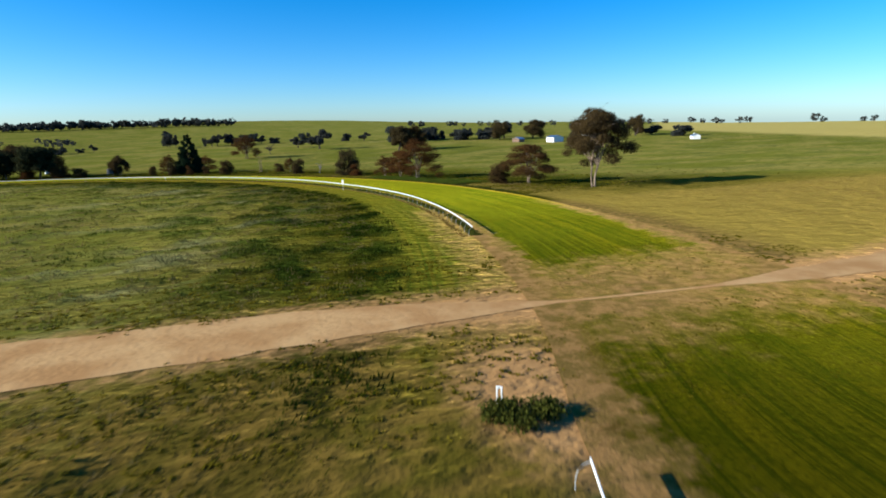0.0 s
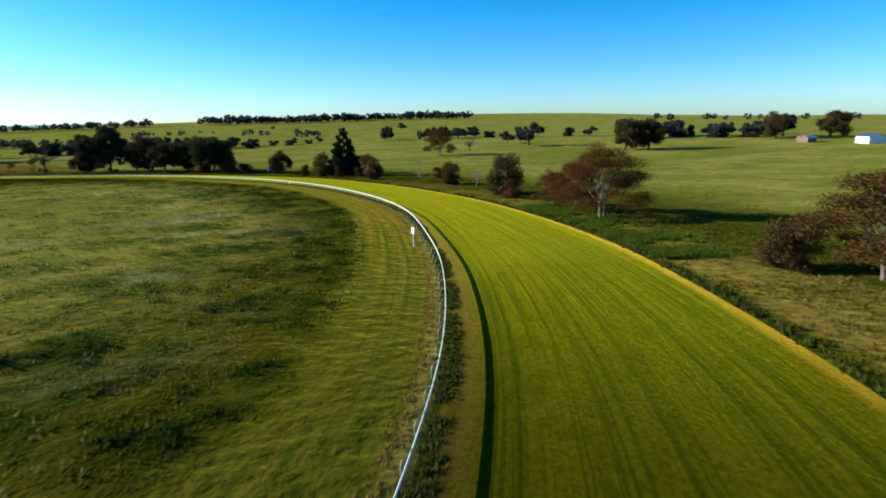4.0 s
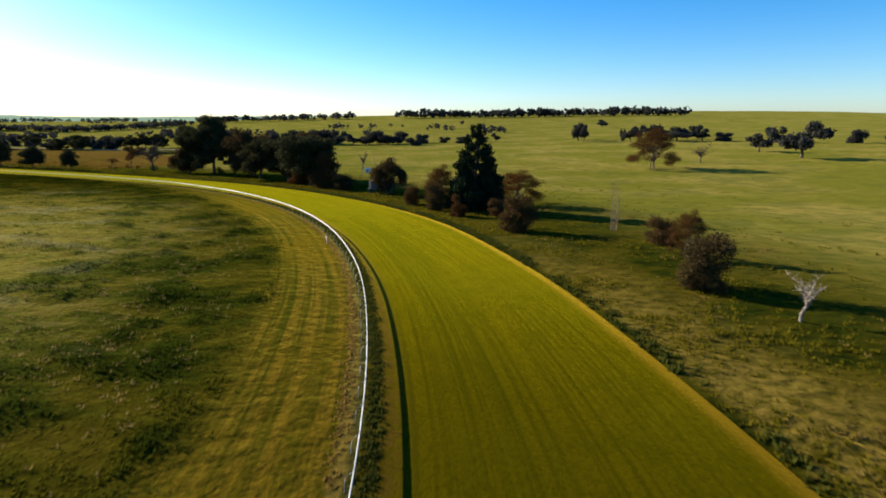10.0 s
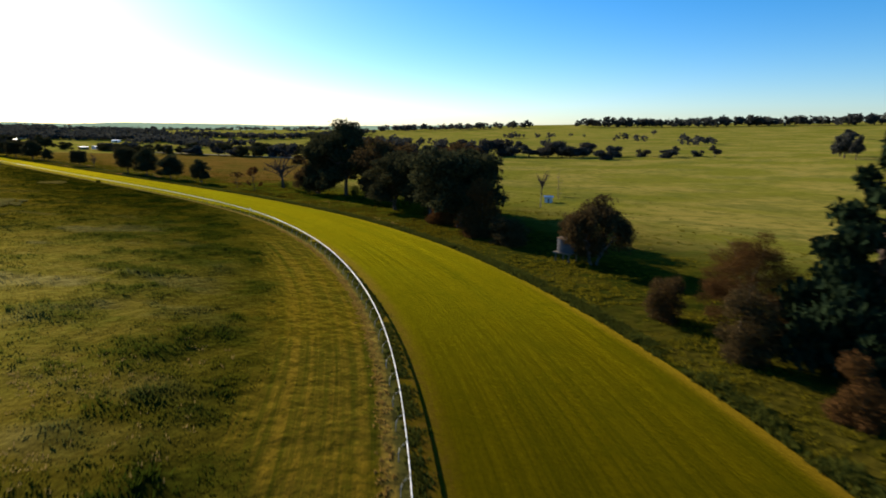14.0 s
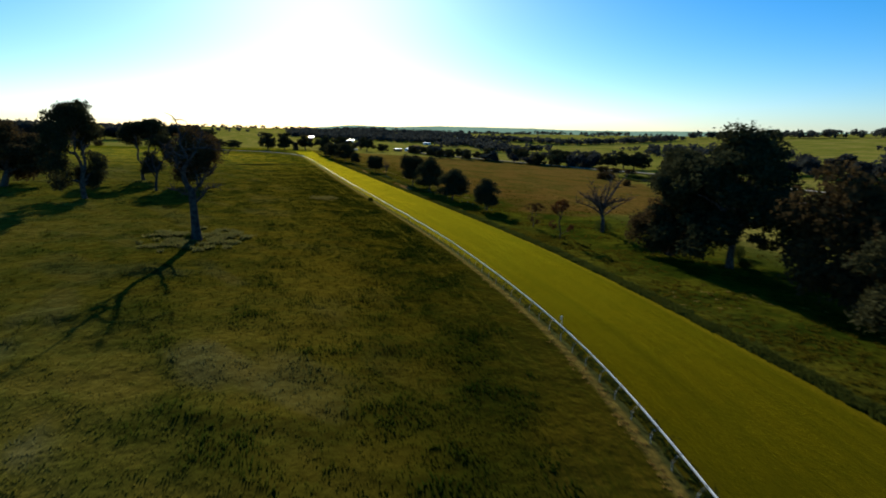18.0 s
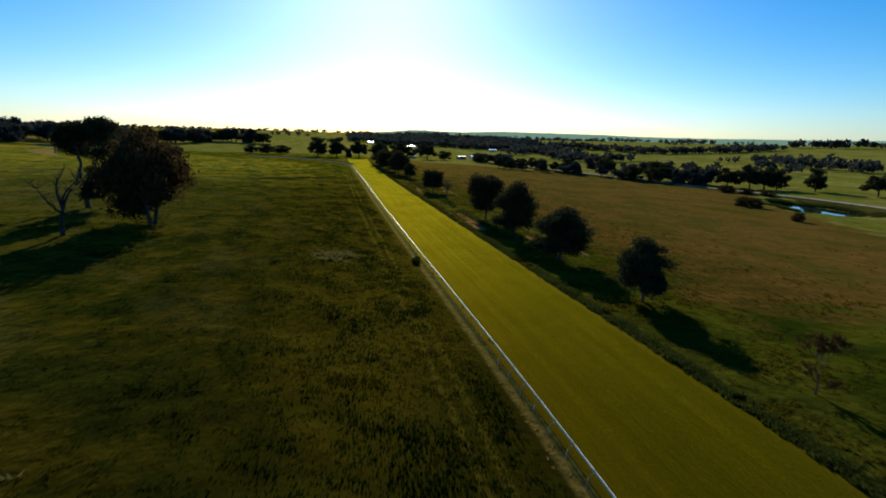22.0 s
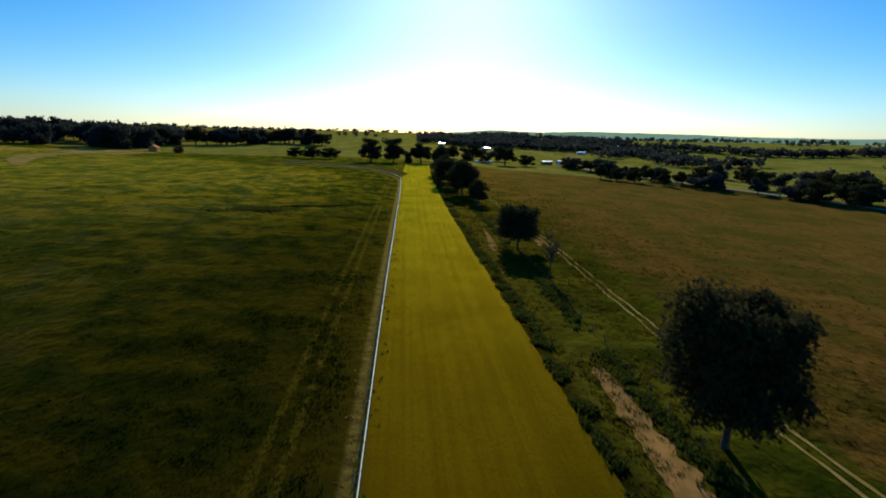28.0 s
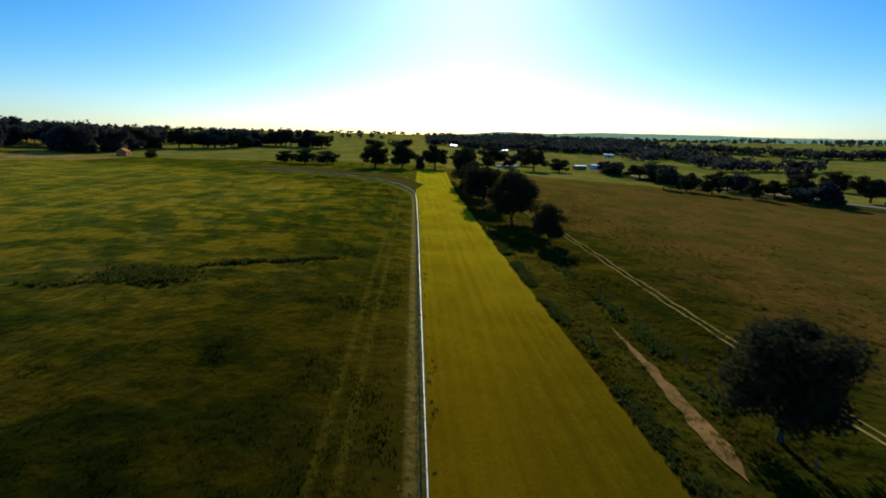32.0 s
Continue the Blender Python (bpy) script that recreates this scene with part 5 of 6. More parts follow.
def grow():
    total = float(np.hypot(*np.diff(rail_line, axis=0).T).sum())
    # infield
    count = 190000
    s = rng.uniform(0, total - 60, count)
    d = -3 - np.where(rng.uniform(0, 1, count) < 0.72, rng.exponential(30, count), rng.uniform(0, 150, count))
    x, y = line_points(rail_line, s, d)
    thick, pale = clumps(x, y)
    _, dd = nearest(rail_line, x, y)
    keep = (thick + rng.normal(0, 0.4, count) > -0.45) & (rng.uniform(0, 1, count) < np.interp(x, [-560, -420], [0.5, 1.0])) & (dd + rng.normal(0, 1.5, count) < -np.interp(x, [-270, -130], [4.0, 14.5])) & clear_of_road(x, y)
    x, y, thick, pale, dd = x[keep], y[keep], thick[keep], pale[keep], dd[keep]
    h = (0.22 + 0.50 * np.clip(thick + 0.1, 0, 1.0)) * np.interp(x, [-560, -420], [0.75, 1.0])
    tufts("long_grass", "long green grass in uneven clumps on the infield", x, y, h, 1.0, SWARD_BLADE, 4, slim=0.42, clump=(thick, pale, dd))
    # pale seed heads standing above the infield grass
    s = rng.uniform(0, total - 60, 76000)
    d = -10 - rng.uniform(0, 190, 76000)
    x, y = line_points(rail_line, s, d)
    _, dd = nearest(rail_line, x, y)
    q = patchy(x, y, 0.022, 9.0) + 0.6 * patchy(x, y * 2.2, 0.06, 5.0) + rng.normal(0, 0.15, len(x))
    keep = (q > np.interp(x, [-200, -90], [3.0, -0.12])) & (dd < -np.interp(x, [-270, -130], [12, 18])) & clear_of_road(x, y)
    tufts("seed_heads", "pale straw-coloured seed heads above the infield grass", x[keep], y[keep], 0.42, 0.7, BLADE_SEED, 6, "grass", 0.3, 0.22)
    # rough ground outside the track
    s, d = rng.uniform(60, total - 60, 42000), 0.5 + rng.exponential(26, 42000)
    x, y = line_points(outer_line, s, d)
    _, dd = nearest(outer_line, x, y)
    p = patchy(x, y, 0.07, 4.0)
    keep = (dd > 0.3) & (p + rng.normal(0, 0.25, len(x)) > -0.1) & clear_of_road(x, y) & ~((x > 40) & (y < 150))
    x, y, p, dd = x[keep], y[keep], p[keep], dd[keep]
    dry = (patchy(x, y, 0.04, 7.0) + rng.normal(0, 0.15, len(x)) > np.interp(x, [-40, 50], [0.6, 0.26])) & (x > -250)
    h = 0.3 + 0.4 * np.clip(p + 0.2, 0, 1)
    tufts("rough_grass", "rough green grass outside the racetrack", x[~dry], y[~dry], h[~dry], 0.8, BLADE, 8, slim=0.5)
    tufts("straw_grass", "pale dry standing grass along the verge", x[dry], y[dry], h[dry], 0.8, BLADE_DRY, 8, slim=0.5)
    # weeds on the outer edge of the track, a low hedge along the straight
    s, d = rng.uniform(80, total - 40, 46000), np.abs(rng.normal(1.3, 0.75, 46000))
    x, y = line_points(outer_line, s, d)
    keep = clear_of_road(x, y) & (rng.uniform(0, 1, 46000) < np.interp(x, [-190, -60, 20], [0.8, 0.55, 0.08])) & (y > 150) & (patchy(x, y, 0.10, 8.0) > np.interp(x, [-420, -300], [-0.05, -0.45]))
    h = 0.45 + 0.45 * np.clip(0.5 + patchy(x[keep], y[keep], 0.15, 2.0), 0, 1)
    tufts("edge_weeds", "dark green weeds along the outer edge of the turf", x[keep], y[keep], h, 0.5, WEED, 5, "weeds")
    # tall lush weeds below the red gums
    s, d = rng.uniform(0, 1, 6000), np.abs(rng.normal(0, 6.0, 6000))
    x, y = line_points(outer_line, 250 + 75 * s, 2.2 + d)
    keep = patchy(x, y, 0.12, 5.0) + rng.normal(0, 0.15, 6000) > -0.1
    tufts("lush_weeds", "tall bright green weeds below the red gums", x[keep], y[keep], 0.85, 0.7, LUSH, 6, "weeds", 0.4, 0.7)
    # under the rail
    s = rng.uniform(0, total - 10, 20000)
    x, y = line_points(rail_line, s, rng.normal(0.75, 0.42, 20000))
    keep = clear_of_road(x, y) & (patchy(x, y, 0.22, 3.0) > -0.45) & (rng.uniform(0, 1, 20000) < np.interp(x, [-240, -120], [0.02, 1.0]))
    tufts("rail_weeds", "dark uncut weeds under the running rail", x[keep], y[keep], 0.42, 0.4, WEED, 5, "weeds")
    s = rng.uniform(0, total - 10, 7000)
    x, y = line_points(rail_line, s, rng.normal(-1.8, 0.4, 7000))
    keep = clear_of_road(x, y) & (rng.uniform(0, 1, 7000) < np.interp(x, [-230, -120], [0.15, 1.0]))
    tufts("rail_grass", "yellowed dead grass beside the running rail", x[keep], y[keep], 0.2, 0.35, BLADE_DRY, 5)
    # rough tufts on the worn crossing
    x, y = rng.uniform(-30, 75, 9000), rng.uniform(14, 86, 9000)
    _, dr = nearest(road_line, x, y)
    keep = (np.abs(dr) > 4.5) & (np.abs(dr) < 24) & (patchy(x, y, 0.16, 2.0) + rng.normal(0, 0.2, 9000) > 0.05)
    tufts("crossing_grass", "trampled tufts of grass on bare earth by the road", x[keep], y[keep], 0.22, 0.5, BLADE, 6)
    # litter round the old gum, and the thistle patch
    for name, label, n, cx, cy, r, flat in (("thistles", "pale grey-green thistles and bark litter round the old gum", 4600, -285, 383, 17, 0.85), ("thistle_patch", "pale thistle patch in the long grass", 480, -381, 424, 8.5, 0.85)):
        a, q = rng.uniform(0, 2 * np.pi, n), r * np.sqrt(rng.uniform(0, 1, n))
        x, y = cx + q * np.cos(a), cy + flat * q * np.sin(a)
        keep = patchy(x, y, 0.28, 6.0) - 0.5 * (q / r) ** 3 > 0.0
        tufts(name, label, x[keep], y[keep], 0.8, 0.7, THISTLE, 7, "weeds", 0.9, 0.7)


grow()


# ---- tracks, drain and pond ----
def strip(name, line, half, material, up, label, category, ragged=0.4, across=4):
    t = np.gradient(line, axis=0)
    t = np.stack([t[:, 1], -t[:, 0]], 1) / np.linalg.norm(t, axis=1)[:, None]
    half = np.broadcast_to(half, len(line))[:, None]
    return ribbon(name, line - t * half, line + t * half, across, material, up, label, category, ragged, True)


BROWN_EARTH = make_plain("brown_earth", (0.25, 0.135, 0.046), (0.17, 0.100, 0.030), 0.8, 0.95)
for x0, x1, y0, y1, half in ((-424, -474, 474.3, 476.0, 2.2), (-552, -594, 473.0, 475.0, 1.35)):
    line = spline([(x0, y0), (0.6 * x0 + 0.4 * x1, 0.6 * y0 + 0.4 * y1 + 0.3), (x1, y1)], 1.0)
    u = np.linspace(0, 1, len(line))
    strip("service_track", line, half * ramp(0, 0.12, u) * (1 - u) ** (0.25 if half > 2 else 0.8) + 0.03, BROWN_EARTH, 0.12, "bare earth of a service track beside the turf", "track", 0.6)
RUT_EARTH = make_plain("dry_rut", (0.25, 0.172, 0.055), (0.17, 0.118, 0.034), 0.8, 0.95)
for y0 in (491.2, 493.0):
    rut = spline([(-385, y0 + 2), (-440, y0 + 1), (-480, y0), (-560, y0 + 0.6), (-620, y0), (-690, y0 - 0.5), (-780, y0 - 3)], 2.0)
    strip("wheel_rut", rut, 0.26, RUT_EARTH, 0.09, "worn wheel rut of a farm track through the grass", "track", 0.6, 2)
for x0, y0, half in ((-404, 487, 1.6), (-564, 488.6, 1.1)):
    patch = spline([(x0, y0), (x0 - 6, y0 + 1.5), (x0 - 13, y0)], 1.0)
    strip("bare_patch", patch, half * np.sin(np.linspace(0.2, 2.9, len(patch))), BROWN_EARTH, 0.10, "bare earth patch beneath a tree", "ground", 0.5)


def pond():
    n = Nodes("pond_water", 0.03, 0.5)
    n.bump(n.noise(0.6, 3), 0.08, 0.05)
    mat = n.colour((0.010, 0.016, 0.022))
    v = [(0, 0, 0)]
    for k in range(72):
        a = 2 * math.pi * k / 72
        u, w = 1.1 * POND_LONG * math.cos(a), 1.1 * POND_WIDE * math.sin(a)
        v.append((u * 0.98 + w * 0.2, -u * 0.2 + w * 0.98, 0))
    me = mesh_of("water", v, [(0, 1 + k, 1 + (k + 1) % 72) for k in range(72)], mat)
    tagged(new("water", me), "still dark farm pond among the trees", "pond", kind="structure").location = (POND_X, POND_Y, POND_LEVEL)


pond()
a, q = rng.uniform(0, 2 * math.pi, 5200), rng.normal(1.12, 0.06, 5200)
x, y = q * POND_LONG * np.cos(a), q * POND_WIDE * np.sin(a)
x, y = POND_X + 0.98 * x + 0.2 * y, POND_Y - 0.2 * x + 0.98 * y
k = (q > 1.04) & ((y > POND_Y + 2) | (patchy(x, y, 0.07, 4.0) > 0.1))
tufts("reeds", "dark green reeds along the edge of the farm pond", x[k], y[k], 1.6, 1.0, WEED, 6, "reeds")


def embankment():
    """A low railway bank with a pale gravel top beyond the stubble paddock."""
    line = spline([(-1150, 664), (-1060, 661), (-985, 669), (-905, 694), (-850, 706), (-765, 727), (-700, 738), (-640, 747), (-580, 752), (-520, 747), (-460, 738), (-390, 728), (-320, 722)], 6.0)
    t = np.gradient(line, axis=0)
    t = np.stack([t[:, 1], -t[:, 0]], 1) / np.linalg.norm(t, axis=1)[:, None]
    root = tagged(new("railway_bank"), "low grassy railway bank with a pale gravel top", "embankment", kind="structure")
    for name, ribs, material in (("bank", [(-14, -2.0), (-3.0, 0.0), (3.0, 0.0), (14, -2.0)], GROUND_BANK), ("gravel_bed", [(-2.2, -0.05), (-1.4, 0.4), (1.4, 0.4), (2.2, -0.05)], GRAVEL)):
        v, f = [], []
        for p, q in zip(line, t):
            crest = height(*p) + 1.7 - 0.9 * ramp(-780, -650, p[0])
            v += [(*(p + q * d), crest + z if z > -1 else height(*(p + q * d)) - 0.3) for d, z in ribs]
        for i in range(len(line) - 1):
            f += [(4 * i + k, 4 * i + k + 1, 4 * i + k + 5, 4 * i + k + 4) for k in range(3)]
        part_mesh(name, mesh_of(name, v, f, material, True), root)


town_road = spline([(-1120, 652), (-1160, 658), (-1230, 688), (-1307, 713), (-1400, 738), (-1499, 763)], 8.0)
strip("town_road", town_road, 6.5, RUT_EARTH, 0.35, "ochre dirt road running up to the town", "road", 0.5)


GROUND_BANK = make_plain("bank_grass", (0.034, 0.036, 0.008), (0.060, 0.052, 0.012), 0.15, 0.95)
GRAVEL = make_plain("pale_gravel", (0.34, 0.29, 0.23), (0.24, 0.20, 0.16), 0.6, 0.95)
embankment()
STRAW_EARTH = make_plain("straw_grass", (0.24, 0.165, 0.045), (0.16, 0.115, 0.028), 0.2, 0.95)
far_strip = spline([(-780, 190), (-856, 142), (-950, 104), (-1040, 100), (-1110, 106), (-1160, 104)], 6.0)
strip("dry_strip", far_strip, 13.0 * np.sin(np.linspace(0.25, 2.9, len(far_strip))), STRAW_EARTH, 0.25, "pale dry grass along the far side of the infield", "ground", 0.5)


# the far bend, where the course swings away to the left
bend_in = spline([(-816, 441), (-874, 427), (-908, 409), (-937, 382), (-952, 350), (-960, 300)], 3.0)
bend_out = spline([(-860, 447), (-915, 432), (-958, 412), (-988, 384), (-1004, 350), (-1010, 300)], 3.0)
count = min(len(bend_in), len(bend_out))
pick = lambda line: line[np.linspace(0, len(line) - 1, count).astype(int)]
BEND_GRASS = make_plain("bend_grass", (0.088, 0.064, 0.012), (0.052, 0.046, 0.008), 0.12, 0.95)
ribbon("racetrack_bend", pick(bend_in), pick(bend_out), 8, BEND_GRASS, 0.11, "dull olive grass of the racetrack on its far bend", "racetrack")


# ---- things beside the track ----
def marker(x, y, h, label, two=False):
    root = tagged(new("marker_post"), label, "post", "marker posts")
    for dx in ((-0.16, 0.16) if two else (0.0,)):
        part("post", bevelled(box(bmesh.new(), dx - 0.05, dx + 0.05, -0.05, 0.05, -0.2, h)), RAIL_WHITE, root)
    bm = box(bmesh.new(), -0.42, 0.42, -0.085, -0.05, h * 0.66, h) if not two else box(bmesh.new(), -0.22, 0.22, -0.045, 0.045, h - 0.1, h + 0.02)
    part("board", bevelled(bm), RAIL_WHITE, root)
    root.matrix_world = Matrix.Translation((x, y, height(x, y))) @ Matrix.Rotation(-0.8, 4, "Z")


marker(35, 210, 3.8, "tall white distance marker post inside the rail")
marker(-44, 360, 1.7, "short white marker post in the mown strip")
marker(14, 29, 1.5, "white twin-legged marker beside a low bush", True)
marker(-208, 444, 1.6, "white marker post beside the running rail")


def saltbush(x, y, w, h, label):
    root = tagged(new("saltbush"), label, "bush")
    blobs = [(rng.uniform(-0.4, 0.4) * w, rng.uniform(-0.25, 0.25) * w, h * 0.45, 0.28 * w, 0.22 * w, h * 0.5) for _ in range(7)]
    part_mesh("stem", tubes_mesh("stem", [(limb_path((0, 0, -0.2), (q[0], q[1], q[2]), 0.1, 4), (0.05, 0.04, 0.03, 0.01), 5) for q in blobs], BARK_DARK), root)
    part_mesh("crown", leaf_mesh("crown", blobs, 3200, 0.16, WEED), root)
    root.matrix_world = Matrix.Translation((x, y, height(x, y)))


saltbush(14.8, 27.0, 4.6, 1.15, "low dark green bush on bare ground beside a white marker")
saltbush(-374, 443.5, 2.6, 1.2, "low dark bush against the running rail")
saltbush(-378, 444.2, 1.7, 0.9, "small dark bush beside the running rail")
saltbush(-287, 381, 4.5, 1.6, "dark scrub at the foot of the old gum")
saltbush(-290, 507, 7.0, 4.0, "dark shrub at the foot of a dead tree")
saltbush(-248, 521, 6.0, 3.5, "rough shrub in the creek paddock")
saltbush(-238, 512, 5.0, 2.5, "low shrub under the gum trees")


def pole(x, y, h, r, label, name="dead_pole"):
    root = tagged(new(name), label, "pole")
    part_mesh("shaft", tubes_mesh("shaft", [(limb_path((0, 0, -0.5), (0.1, 0.05, h), 0, 6), [r * f for f in (1.2, 1.05, 1, 0.9, 0.8, 0.5)], 8)], DEADWOOD), root)
    for k in range(3):
        z = h * (0.6 + 0.13 * k)
        a = 2.1 * k
        part_mesh("stub", tubes_mesh("stub", [(limb_path((0, 0, z), (math.cos(a) * h * 0.09, math.sin(a) * h * 0.09, z + h * 0.08), 0, 4), (r * 0.5, r * 0.4, r * 0.3, r * 0.1), 5)], DEADWOOD), root)
    root.matrix_world = Matrix.Translation((x, y, height(x, y)))


def dead_saplings(x, y, h, stems, label):
    """A clump of thin bare stems with side shoots."""
    root = tagged(new("dead_saplings"), label, "tree")
    q = np.random.default_rng(12)
    for k in range(stems):
        a = 2.4 * k
        foot = Vector((math.cos(a) * 0.7, math.sin(a) * 0.7, -0.3))
        tip = foot * 1.6 + Vector((q.uniform(-0.6, 0.6), q.uniform(-0.6, 0.6), h * q.uniform(0.65, 1.0)))
        path = [foot.lerp(tip, t) + Vector((0.08 * math.sin(5 * t + k), 0.08 * math.cos(4 * t + k), 0)) for t in np.linspace(0, 1, 7)]
        runs = [(path, (0.085, 0.075, 0.065, 0.055, 0.045, 0.03, 0.015), 6)]
        for _ in range(14):
            p = path[int(q.integers(2, 7))]
            e = p + Vector((q.uniform(-1, 1), q.uniform(-1, 1), q.uniform(0.4, 1.6))).normalized() * h * q.uniform(0.08, 0.2)
            runs.append((limb_path(p, e, 0.1, 4), (0.035, 0.03, 0.02, 0.01), 4))
        part_mesh("stem", tubes_mesh("stem", runs, PALE_WOOD), root)
    root.matrix_world = Matrix.Translation((x, y, height(x, y)))


PALE_WOOD = make_plain("bleached_wood", (0.30, 0.215, 0.145), (0.18, 0.13, 0.09), 2.0)
dead_saplings(11, 408, 13, 6, "clump of bare bleached dead saplings in dry grass")
dead_saplings(-160, 566, 12, 3, "thin dead trunks standing in the paddock")
pole(-150, 536, 6, 0.2, "broken dead stump in the paddock")
pole(-585, 469, 2.2, 0.12, "leaning wooden post in weeds")


def tank_stand():
    """A small iron tank on a timber stand."""
    root = tagged(new("tank_stand"), "grey iron water tank on a timber stand", "water tank")
    for sx in (-1, 1):
        for sy in (-1, 1):
            part("leg", bevelled(box(bmesh.new(), sx * 1.6 - 0.12, sx * 1.6 + 0.12, sy * 1.6 - 0.12, sy * 1.6 + 0.12, -0.3, 2.2)), WOOD_POST, root)
    part("platform", bevelled(box(bmesh.new(), -2.1, 2.1, -2.1, 2.1, 2.2, 2.45)), WOOD_POST, root)
    ring, v, f = 28, [], []
    for z in np.linspace(2.45, 5.4, 19):
        r = 1.95 + (0.04 if int(round(z * 6.1)) % 2 else 0)
        v += [(r * math.cos(2 * math.pi * k / ring), r * math.sin(2 * math.pi * k / ring), z) for k in range(ring)]
    for i in range(18):
        f += [(i * ring + k, i * ring + (k + 1) % ring, (i + 1) * ring + (k + 1) % ring, (i + 1) * ring + k) for k in range(ring)]
    part_mesh("tank", mesh_of("tank", v, f, make_plain("weathered_zinc", (0.11, 0.115, 0.12), (0.06, 0.06, 0.065), 0.8, 0.7, 0.1, 0.0)), root)
    bm = bmesh.new()
    bmesh.ops.create_cone(bm, cap_ends=True, segments=28, radius1=2.1, radius2=0.3, depth=0.6, matrix=Matrix.Translation((0, 0, 5.7)))
    part("lid", bm, BARK_DARK, root)
    root.matrix_world = Matrix.Translation((-91, 455, height(-91, 455)))


tank_stand()


def shed(x, y, turn, w, d, h, pitch, label, wall=WALL_WHITE, roof=IRON_ROOF, name="farm_shed", windows=0, chimney=False):
    """A gabled building: four walls, two roof slopes, a door and windows."""
    root = tagged(new(name), label, "shed" if name == "farm_shed" else "house")
    t = 0.2
    part("wall", box(bmesh.new(), -w / 2, w / 2, -d / 2, -d / 2 + t, -1.5, h), wall, root)
    part("wall", box(bmesh.new(), -w / 2, w / 2, d / 2 - t, d / 2, -1.5, h), wall, root)
    for sx in (-1, 1):
        bm = bmesh.new()
        prof = [(-d / 2 + t, -1.5), (d / 2 - t, -1.5), (d / 2 - t, h), (0, h + pitch), (-d / 2 + t, h)]
        a = [bm.verts.new((sx * w / 2, yy, zz)) for yy, zz in prof]
        b = [bm.verts.new((sx * (w / 2 - t), yy, zz)) for yy, zz in prof]
        bm.faces.new(a)
        bm.faces.new(b[::-1])
        for i in range(5):
            j = (i + 1) % 5
            bm.faces.new((a[i], b[i], b[j], a[j]))
        bmesh.ops.recalc_face_normals(bm, faces=bm.faces[:])
        part("gable", bm, wall, root)
    for sy in (-1, 1):
        bm = bmesh.new()
        over = 0.5
        slope = pitch / (d / 2)
        p = [(-w / 2 - over, 0, h + pitch + 0.1), (w / 2 + over, 0, h + pitch + 0.1), (w / 2 + over, sy * (d / 2 + over), h - slope * over + 0.1), (-w / 2 - over, sy * (d / 2 + over), h - slope * over + 0.1)]
        lo = [bm.verts.new(q) for q in p]
        hi = [bm.verts.new((q[0], q[1], q[2] + 0.12)) for q in p]
        bm.faces.new(lo)
        bm.faces.new(hi[::-1])
        for i in range(4):
            j = (i + 1) % 4
            bm.faces.new((lo[i], hi[i], hi[j], lo[j]))
        bmesh.ops.recalc_face_normals(bm, faces=bm.faces[:])
        part("roof", bm, roof, root)
    part("door", bevelled(box(bmesh.new(), -w * 0.12, w * 0.12, -d / 2 - 0.05, -d / 2, 0, h * 0.75)), WOOD_POST, root)
    for k in range(windows):
        cx = w * (-0.36 + 0.72 * k / max(1, windows - 1))
        if abs(cx) < w * 0.16:
            continue
        win = part("window", bevelled(box(bmesh.new(), cx - 0.7, cx + 0.7, -d / 2 - 0.06, -d / 2, 1.0, 2.1)), WALL_WHITE, root)
        part("pane", box(bmesh.new(), cx - 0.58, cx + 0.58, -d / 2 - 0.09, -d / 2 - 0.064, 1.1, 2.0), GLASS_DARK, win)
    if chimney:
        part("chimney", box(bmesh.new(), w * 0.2, w * 0.2 + 0.8, 0.6, 1.4, h, h + pitch + 1.2), WALL_WHITE, root)
    root.matrix_world = Matrix.Translation((x, y, height(x, y))) @ Matrix.Rotation(radians(turn), 4, "Z")


# ochre pushed to orange: the low sun's glint put into the wall colour
SUNLIT_OCHRE = make_plain("sunlit_ochre", (0.50, 0.22, 0.07), (0.38, 0.17, 0.06), 0.5)
RUST = make_plain("rusted_iron_wall", (0.20, 0.13, 0.09), (0.12, 0.09, 0.07), 0.6)
shed(372, 612, 100, 14, 16, 5.5, 2.2, "large white-walled farm shed with an iron roof among trees")
shed(335, 640, 20, 10, 12, 4, 2.0, "small rusty outbuilding beside the farm shed", RUST, IRON_ROOF)
shed(446, 652, 100, 8, 12, 5, 2.0, "small white outbuilding near a dark hedge")
shed(517, 530, 60, 13, 9, 4, 2.0, "white farmhouse out on the open pasture", name="farmhouse", windows=4, chimney=True)
shed(-157, 553, 30, 3.2, 2.6, 2.3, 0.3, "small white pump shed in the paddock")
shed(-1150, 112, 190, 16, 10, 5, 3.0, "ochre farmhouse among trees, coloured orange for the low sun", SUNLIT_OCHRE, SUNLIT_OCHRE, "farmhouse", 4, True)
shed(-1196, 672, 100, 22, 12, 5, 0.8, "pale farmhouse at the end of the stubble paddock", WALL_WHITE, IRON_ROOF, "farmhouse", 5, True)
shed(-1172, 640, 95, 14, 10, 4.5, 0.6, "ochre cottage beside the pale farmhouse", SUNLIT_OCHRE, IRON_ROOF, "farmhouse", 3)
shed(-1141, 546, 85, 24, 8, 2.2, 0.5, "long low white shed with a bright roof", WALL_WHITE, WALL_WHITE)
TOWN = [(-1560, 605, 18), (-1700, 520, 14), (-1701, 646, 20), (-1802, 622, 24), (-1530, 800, 18), (-1705, 912, 24), (-1817, 988, 28), (-1850, 720, 15), (-1900, 860, 20), (-1650, 900, 14), (-2000, 600, 18), (-1820, 480, 14), (-1450, 560, 15), (-1950, 1000, 22)]
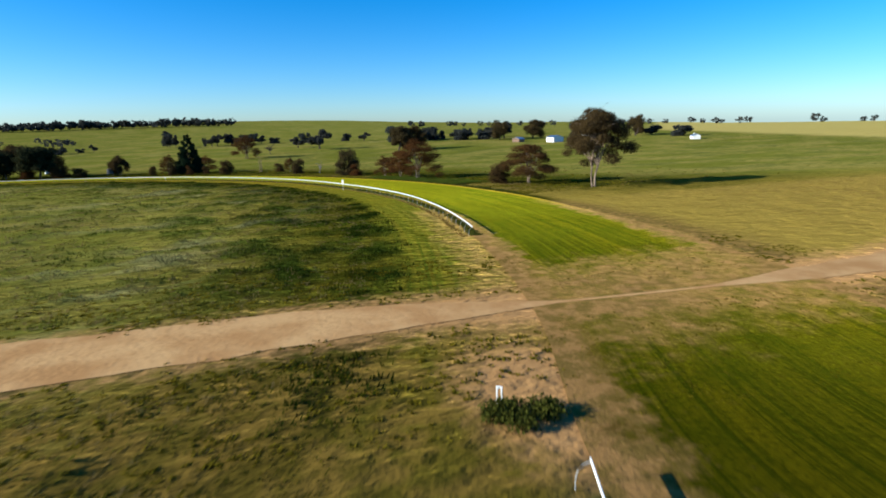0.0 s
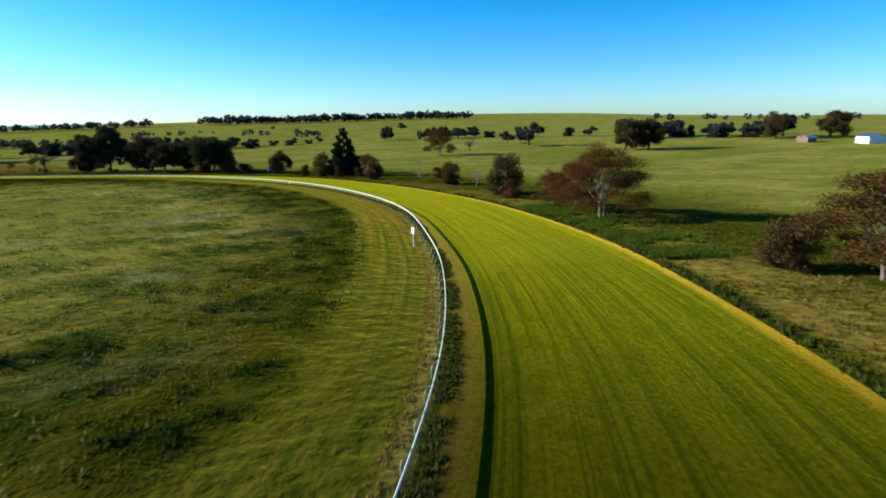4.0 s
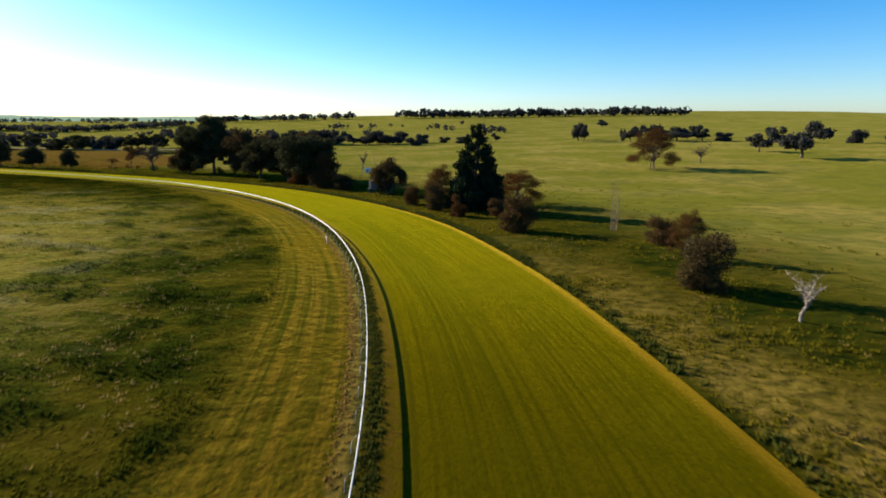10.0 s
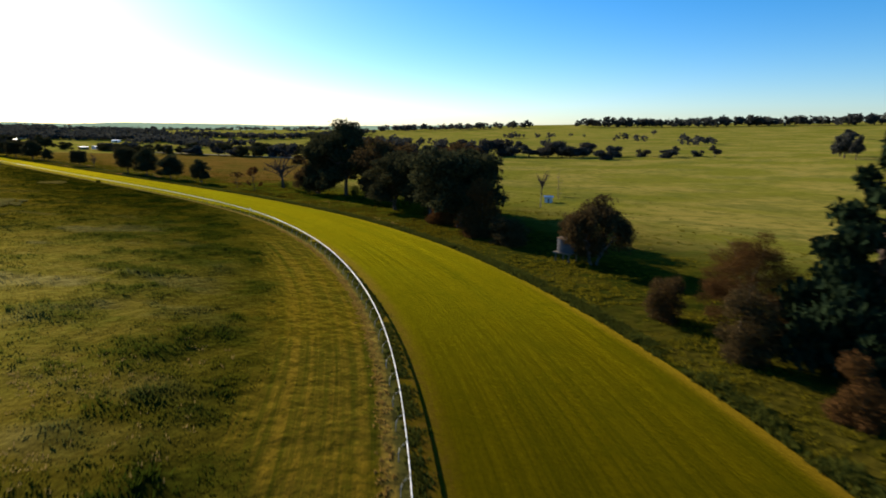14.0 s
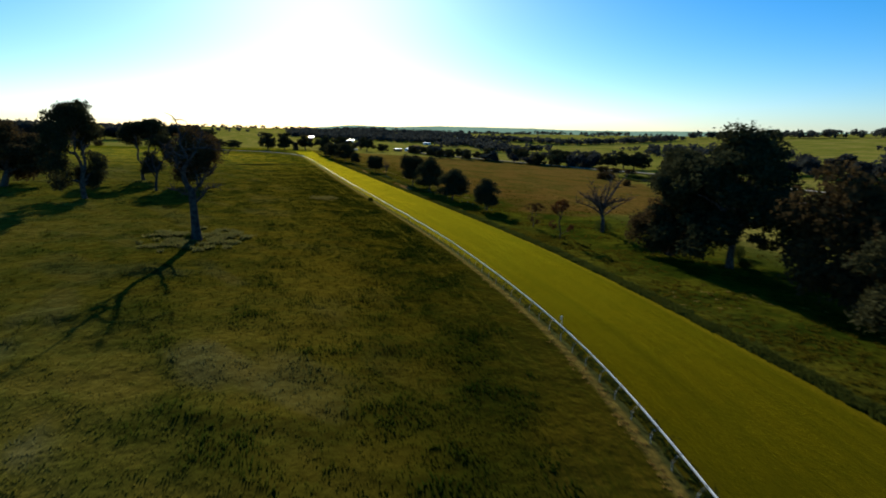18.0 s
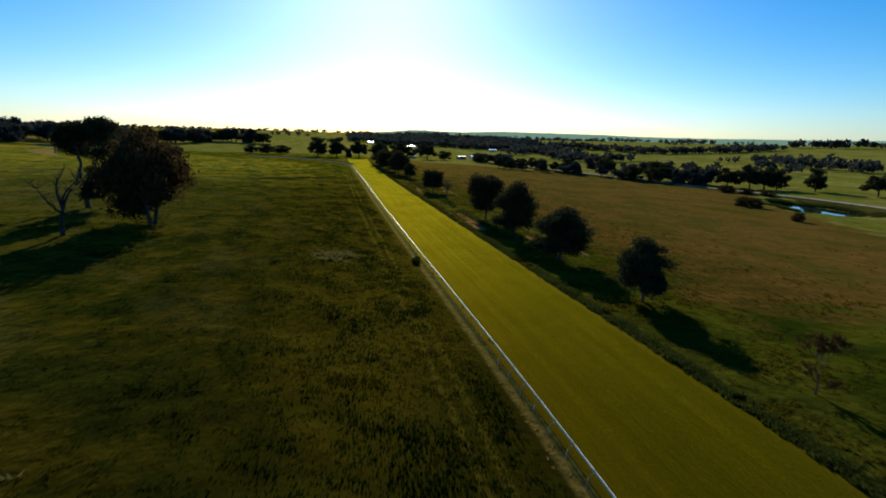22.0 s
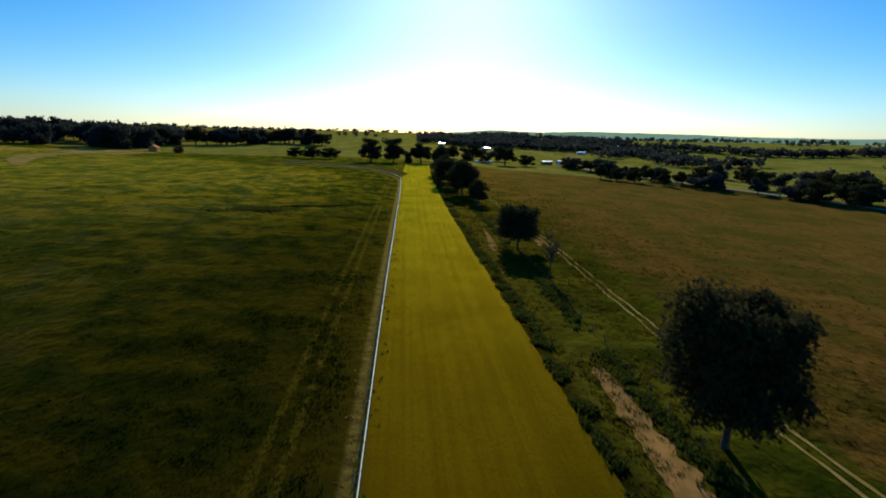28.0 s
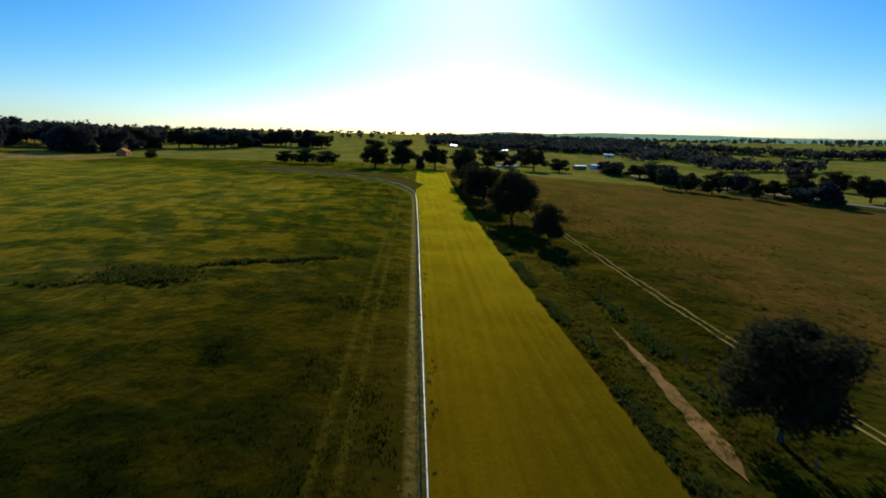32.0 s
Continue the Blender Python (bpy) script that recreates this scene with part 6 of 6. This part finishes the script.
for x, y, w in TOWN:
    shed(x, y, rng.uniform(60, 130), w, w * 0.6, 4.5, w * 0.032, "white-walled house in the distant town", WALL_WHITE, IRON_ROOF, "town_house", 4, True)


# ---- fences ----
DULL_WIRE = make_plain("rusty_wire", (0.10, 0.08, 0.07), (0.06, 0.05, 0.045), 2.0)
def wire_fence(points, gap, label):
    root = tagged(new("wire_fence"), label, "fence", "paddock fences")
    me = bpy.data.meshes.new("fence_post")
    bm = bevelled(box(bmesh.new(), -0.07, 0.07, -0.07, 0.07, -0.3, 1.25), 0.02)
    bm.to_mesh(me)
    bm.free()
    me.materials.append(WOOD_POST)
    line = spline(points, gap)
    for x, y in line:
        o = part_mesh("fence_post", me, root)
        o.matrix_world = Matrix.Translation((x, y, height(x, y))) @ Matrix.Rotation(rng.uniform(-0.06, 0.06), 4, "X")
    for z in (0.45, 0.8, 1.15):
        runs = [([(x, y, height(x, y) + z) for x, y in line], [0.006] * len(line), 3)]
        part_mesh("wire", tubes_mesh("wire", runs, DULL_WIRE), root)


wire_fence([(-340, 487), (-400, 483), (-460, 480.5), (-560, 481), (-640, 480.5), (-720, 482)], 6.0, "old wire fence with grey wooden posts along the verge")
wire_fence([(-330, 858), (-280, 884), (-200, 905), (-100, 940), (0, 930)], 12.0, "paddock fence along the far tree line")


# ---- weeds along the drain and the bank ----
def weedy_lines():
    # a clear stretch of drain, then a broad clump, then thin rushes
    p = spline([(-638, 424), (-633, 412), (-630, 402), (-624, 395), (-616, 389), (-609, 381), (-606, 370)], 0.2)
    p = p[(p[:, 1] > 400) | (rng.uniform(0, 1, len(p)) < 0.3)]
    q = np.stack([rng.normal(-616, 3.2, 330), rng.normal(389, 4.2, 330)], 1)
    x, y = np.concatenate([p + rng.normal(0, 0.7, p.shape), q]).T
    tufts("drain_weeds", "dark rushes along a shallow drain in the infield", x, y, 0.9, 0.7, WEED, 7, "weeds")
    s = spline([(-385, 481), (-460, 479), (-560, 479), (-660, 478)], 0.12)
    x, y = s[:, 0], s[:, 1] + rng.normal(0, 0.8, len(s))
    k = patchy(x, y, 0.08, 3.0) > -0.15
    tufts("bank_weeds", "tall weeds on the bank beside the service track", x[k], y[k], 0.7, 0.6, WEED, 6, "weeds")
    # stubble paddock
    n = 12000
    x, y = rng.uniform(-690, -330, n), 498 + rng.exponential(55, n)
    k = (polygon_distance(FIELD, x, y) > 2) & (patchy(x, y, 0.06, 6.0) + rng.normal(0, 0.3, n) > -0.05)
    tufts("stubble", "brown dry grass tufts over the stubble paddock", x[k], y[k], 0.20, 0.6, BLADE_BROWN, 5)


BLADE_BROWN = make_leaf("brown_grass_blade", (0.110, 0.062, 0.013), (0.165, 0.096, 0.020), 0.45)
weedy_lines()


# ---- true size ----
for ob in list(scene.objects):
    if ob.parent is None and ob.type in {"MESH", "EMPTY"}:
        ob.matrix_world = Matrix.Scale(K, 4) @ ob.matrix_basis
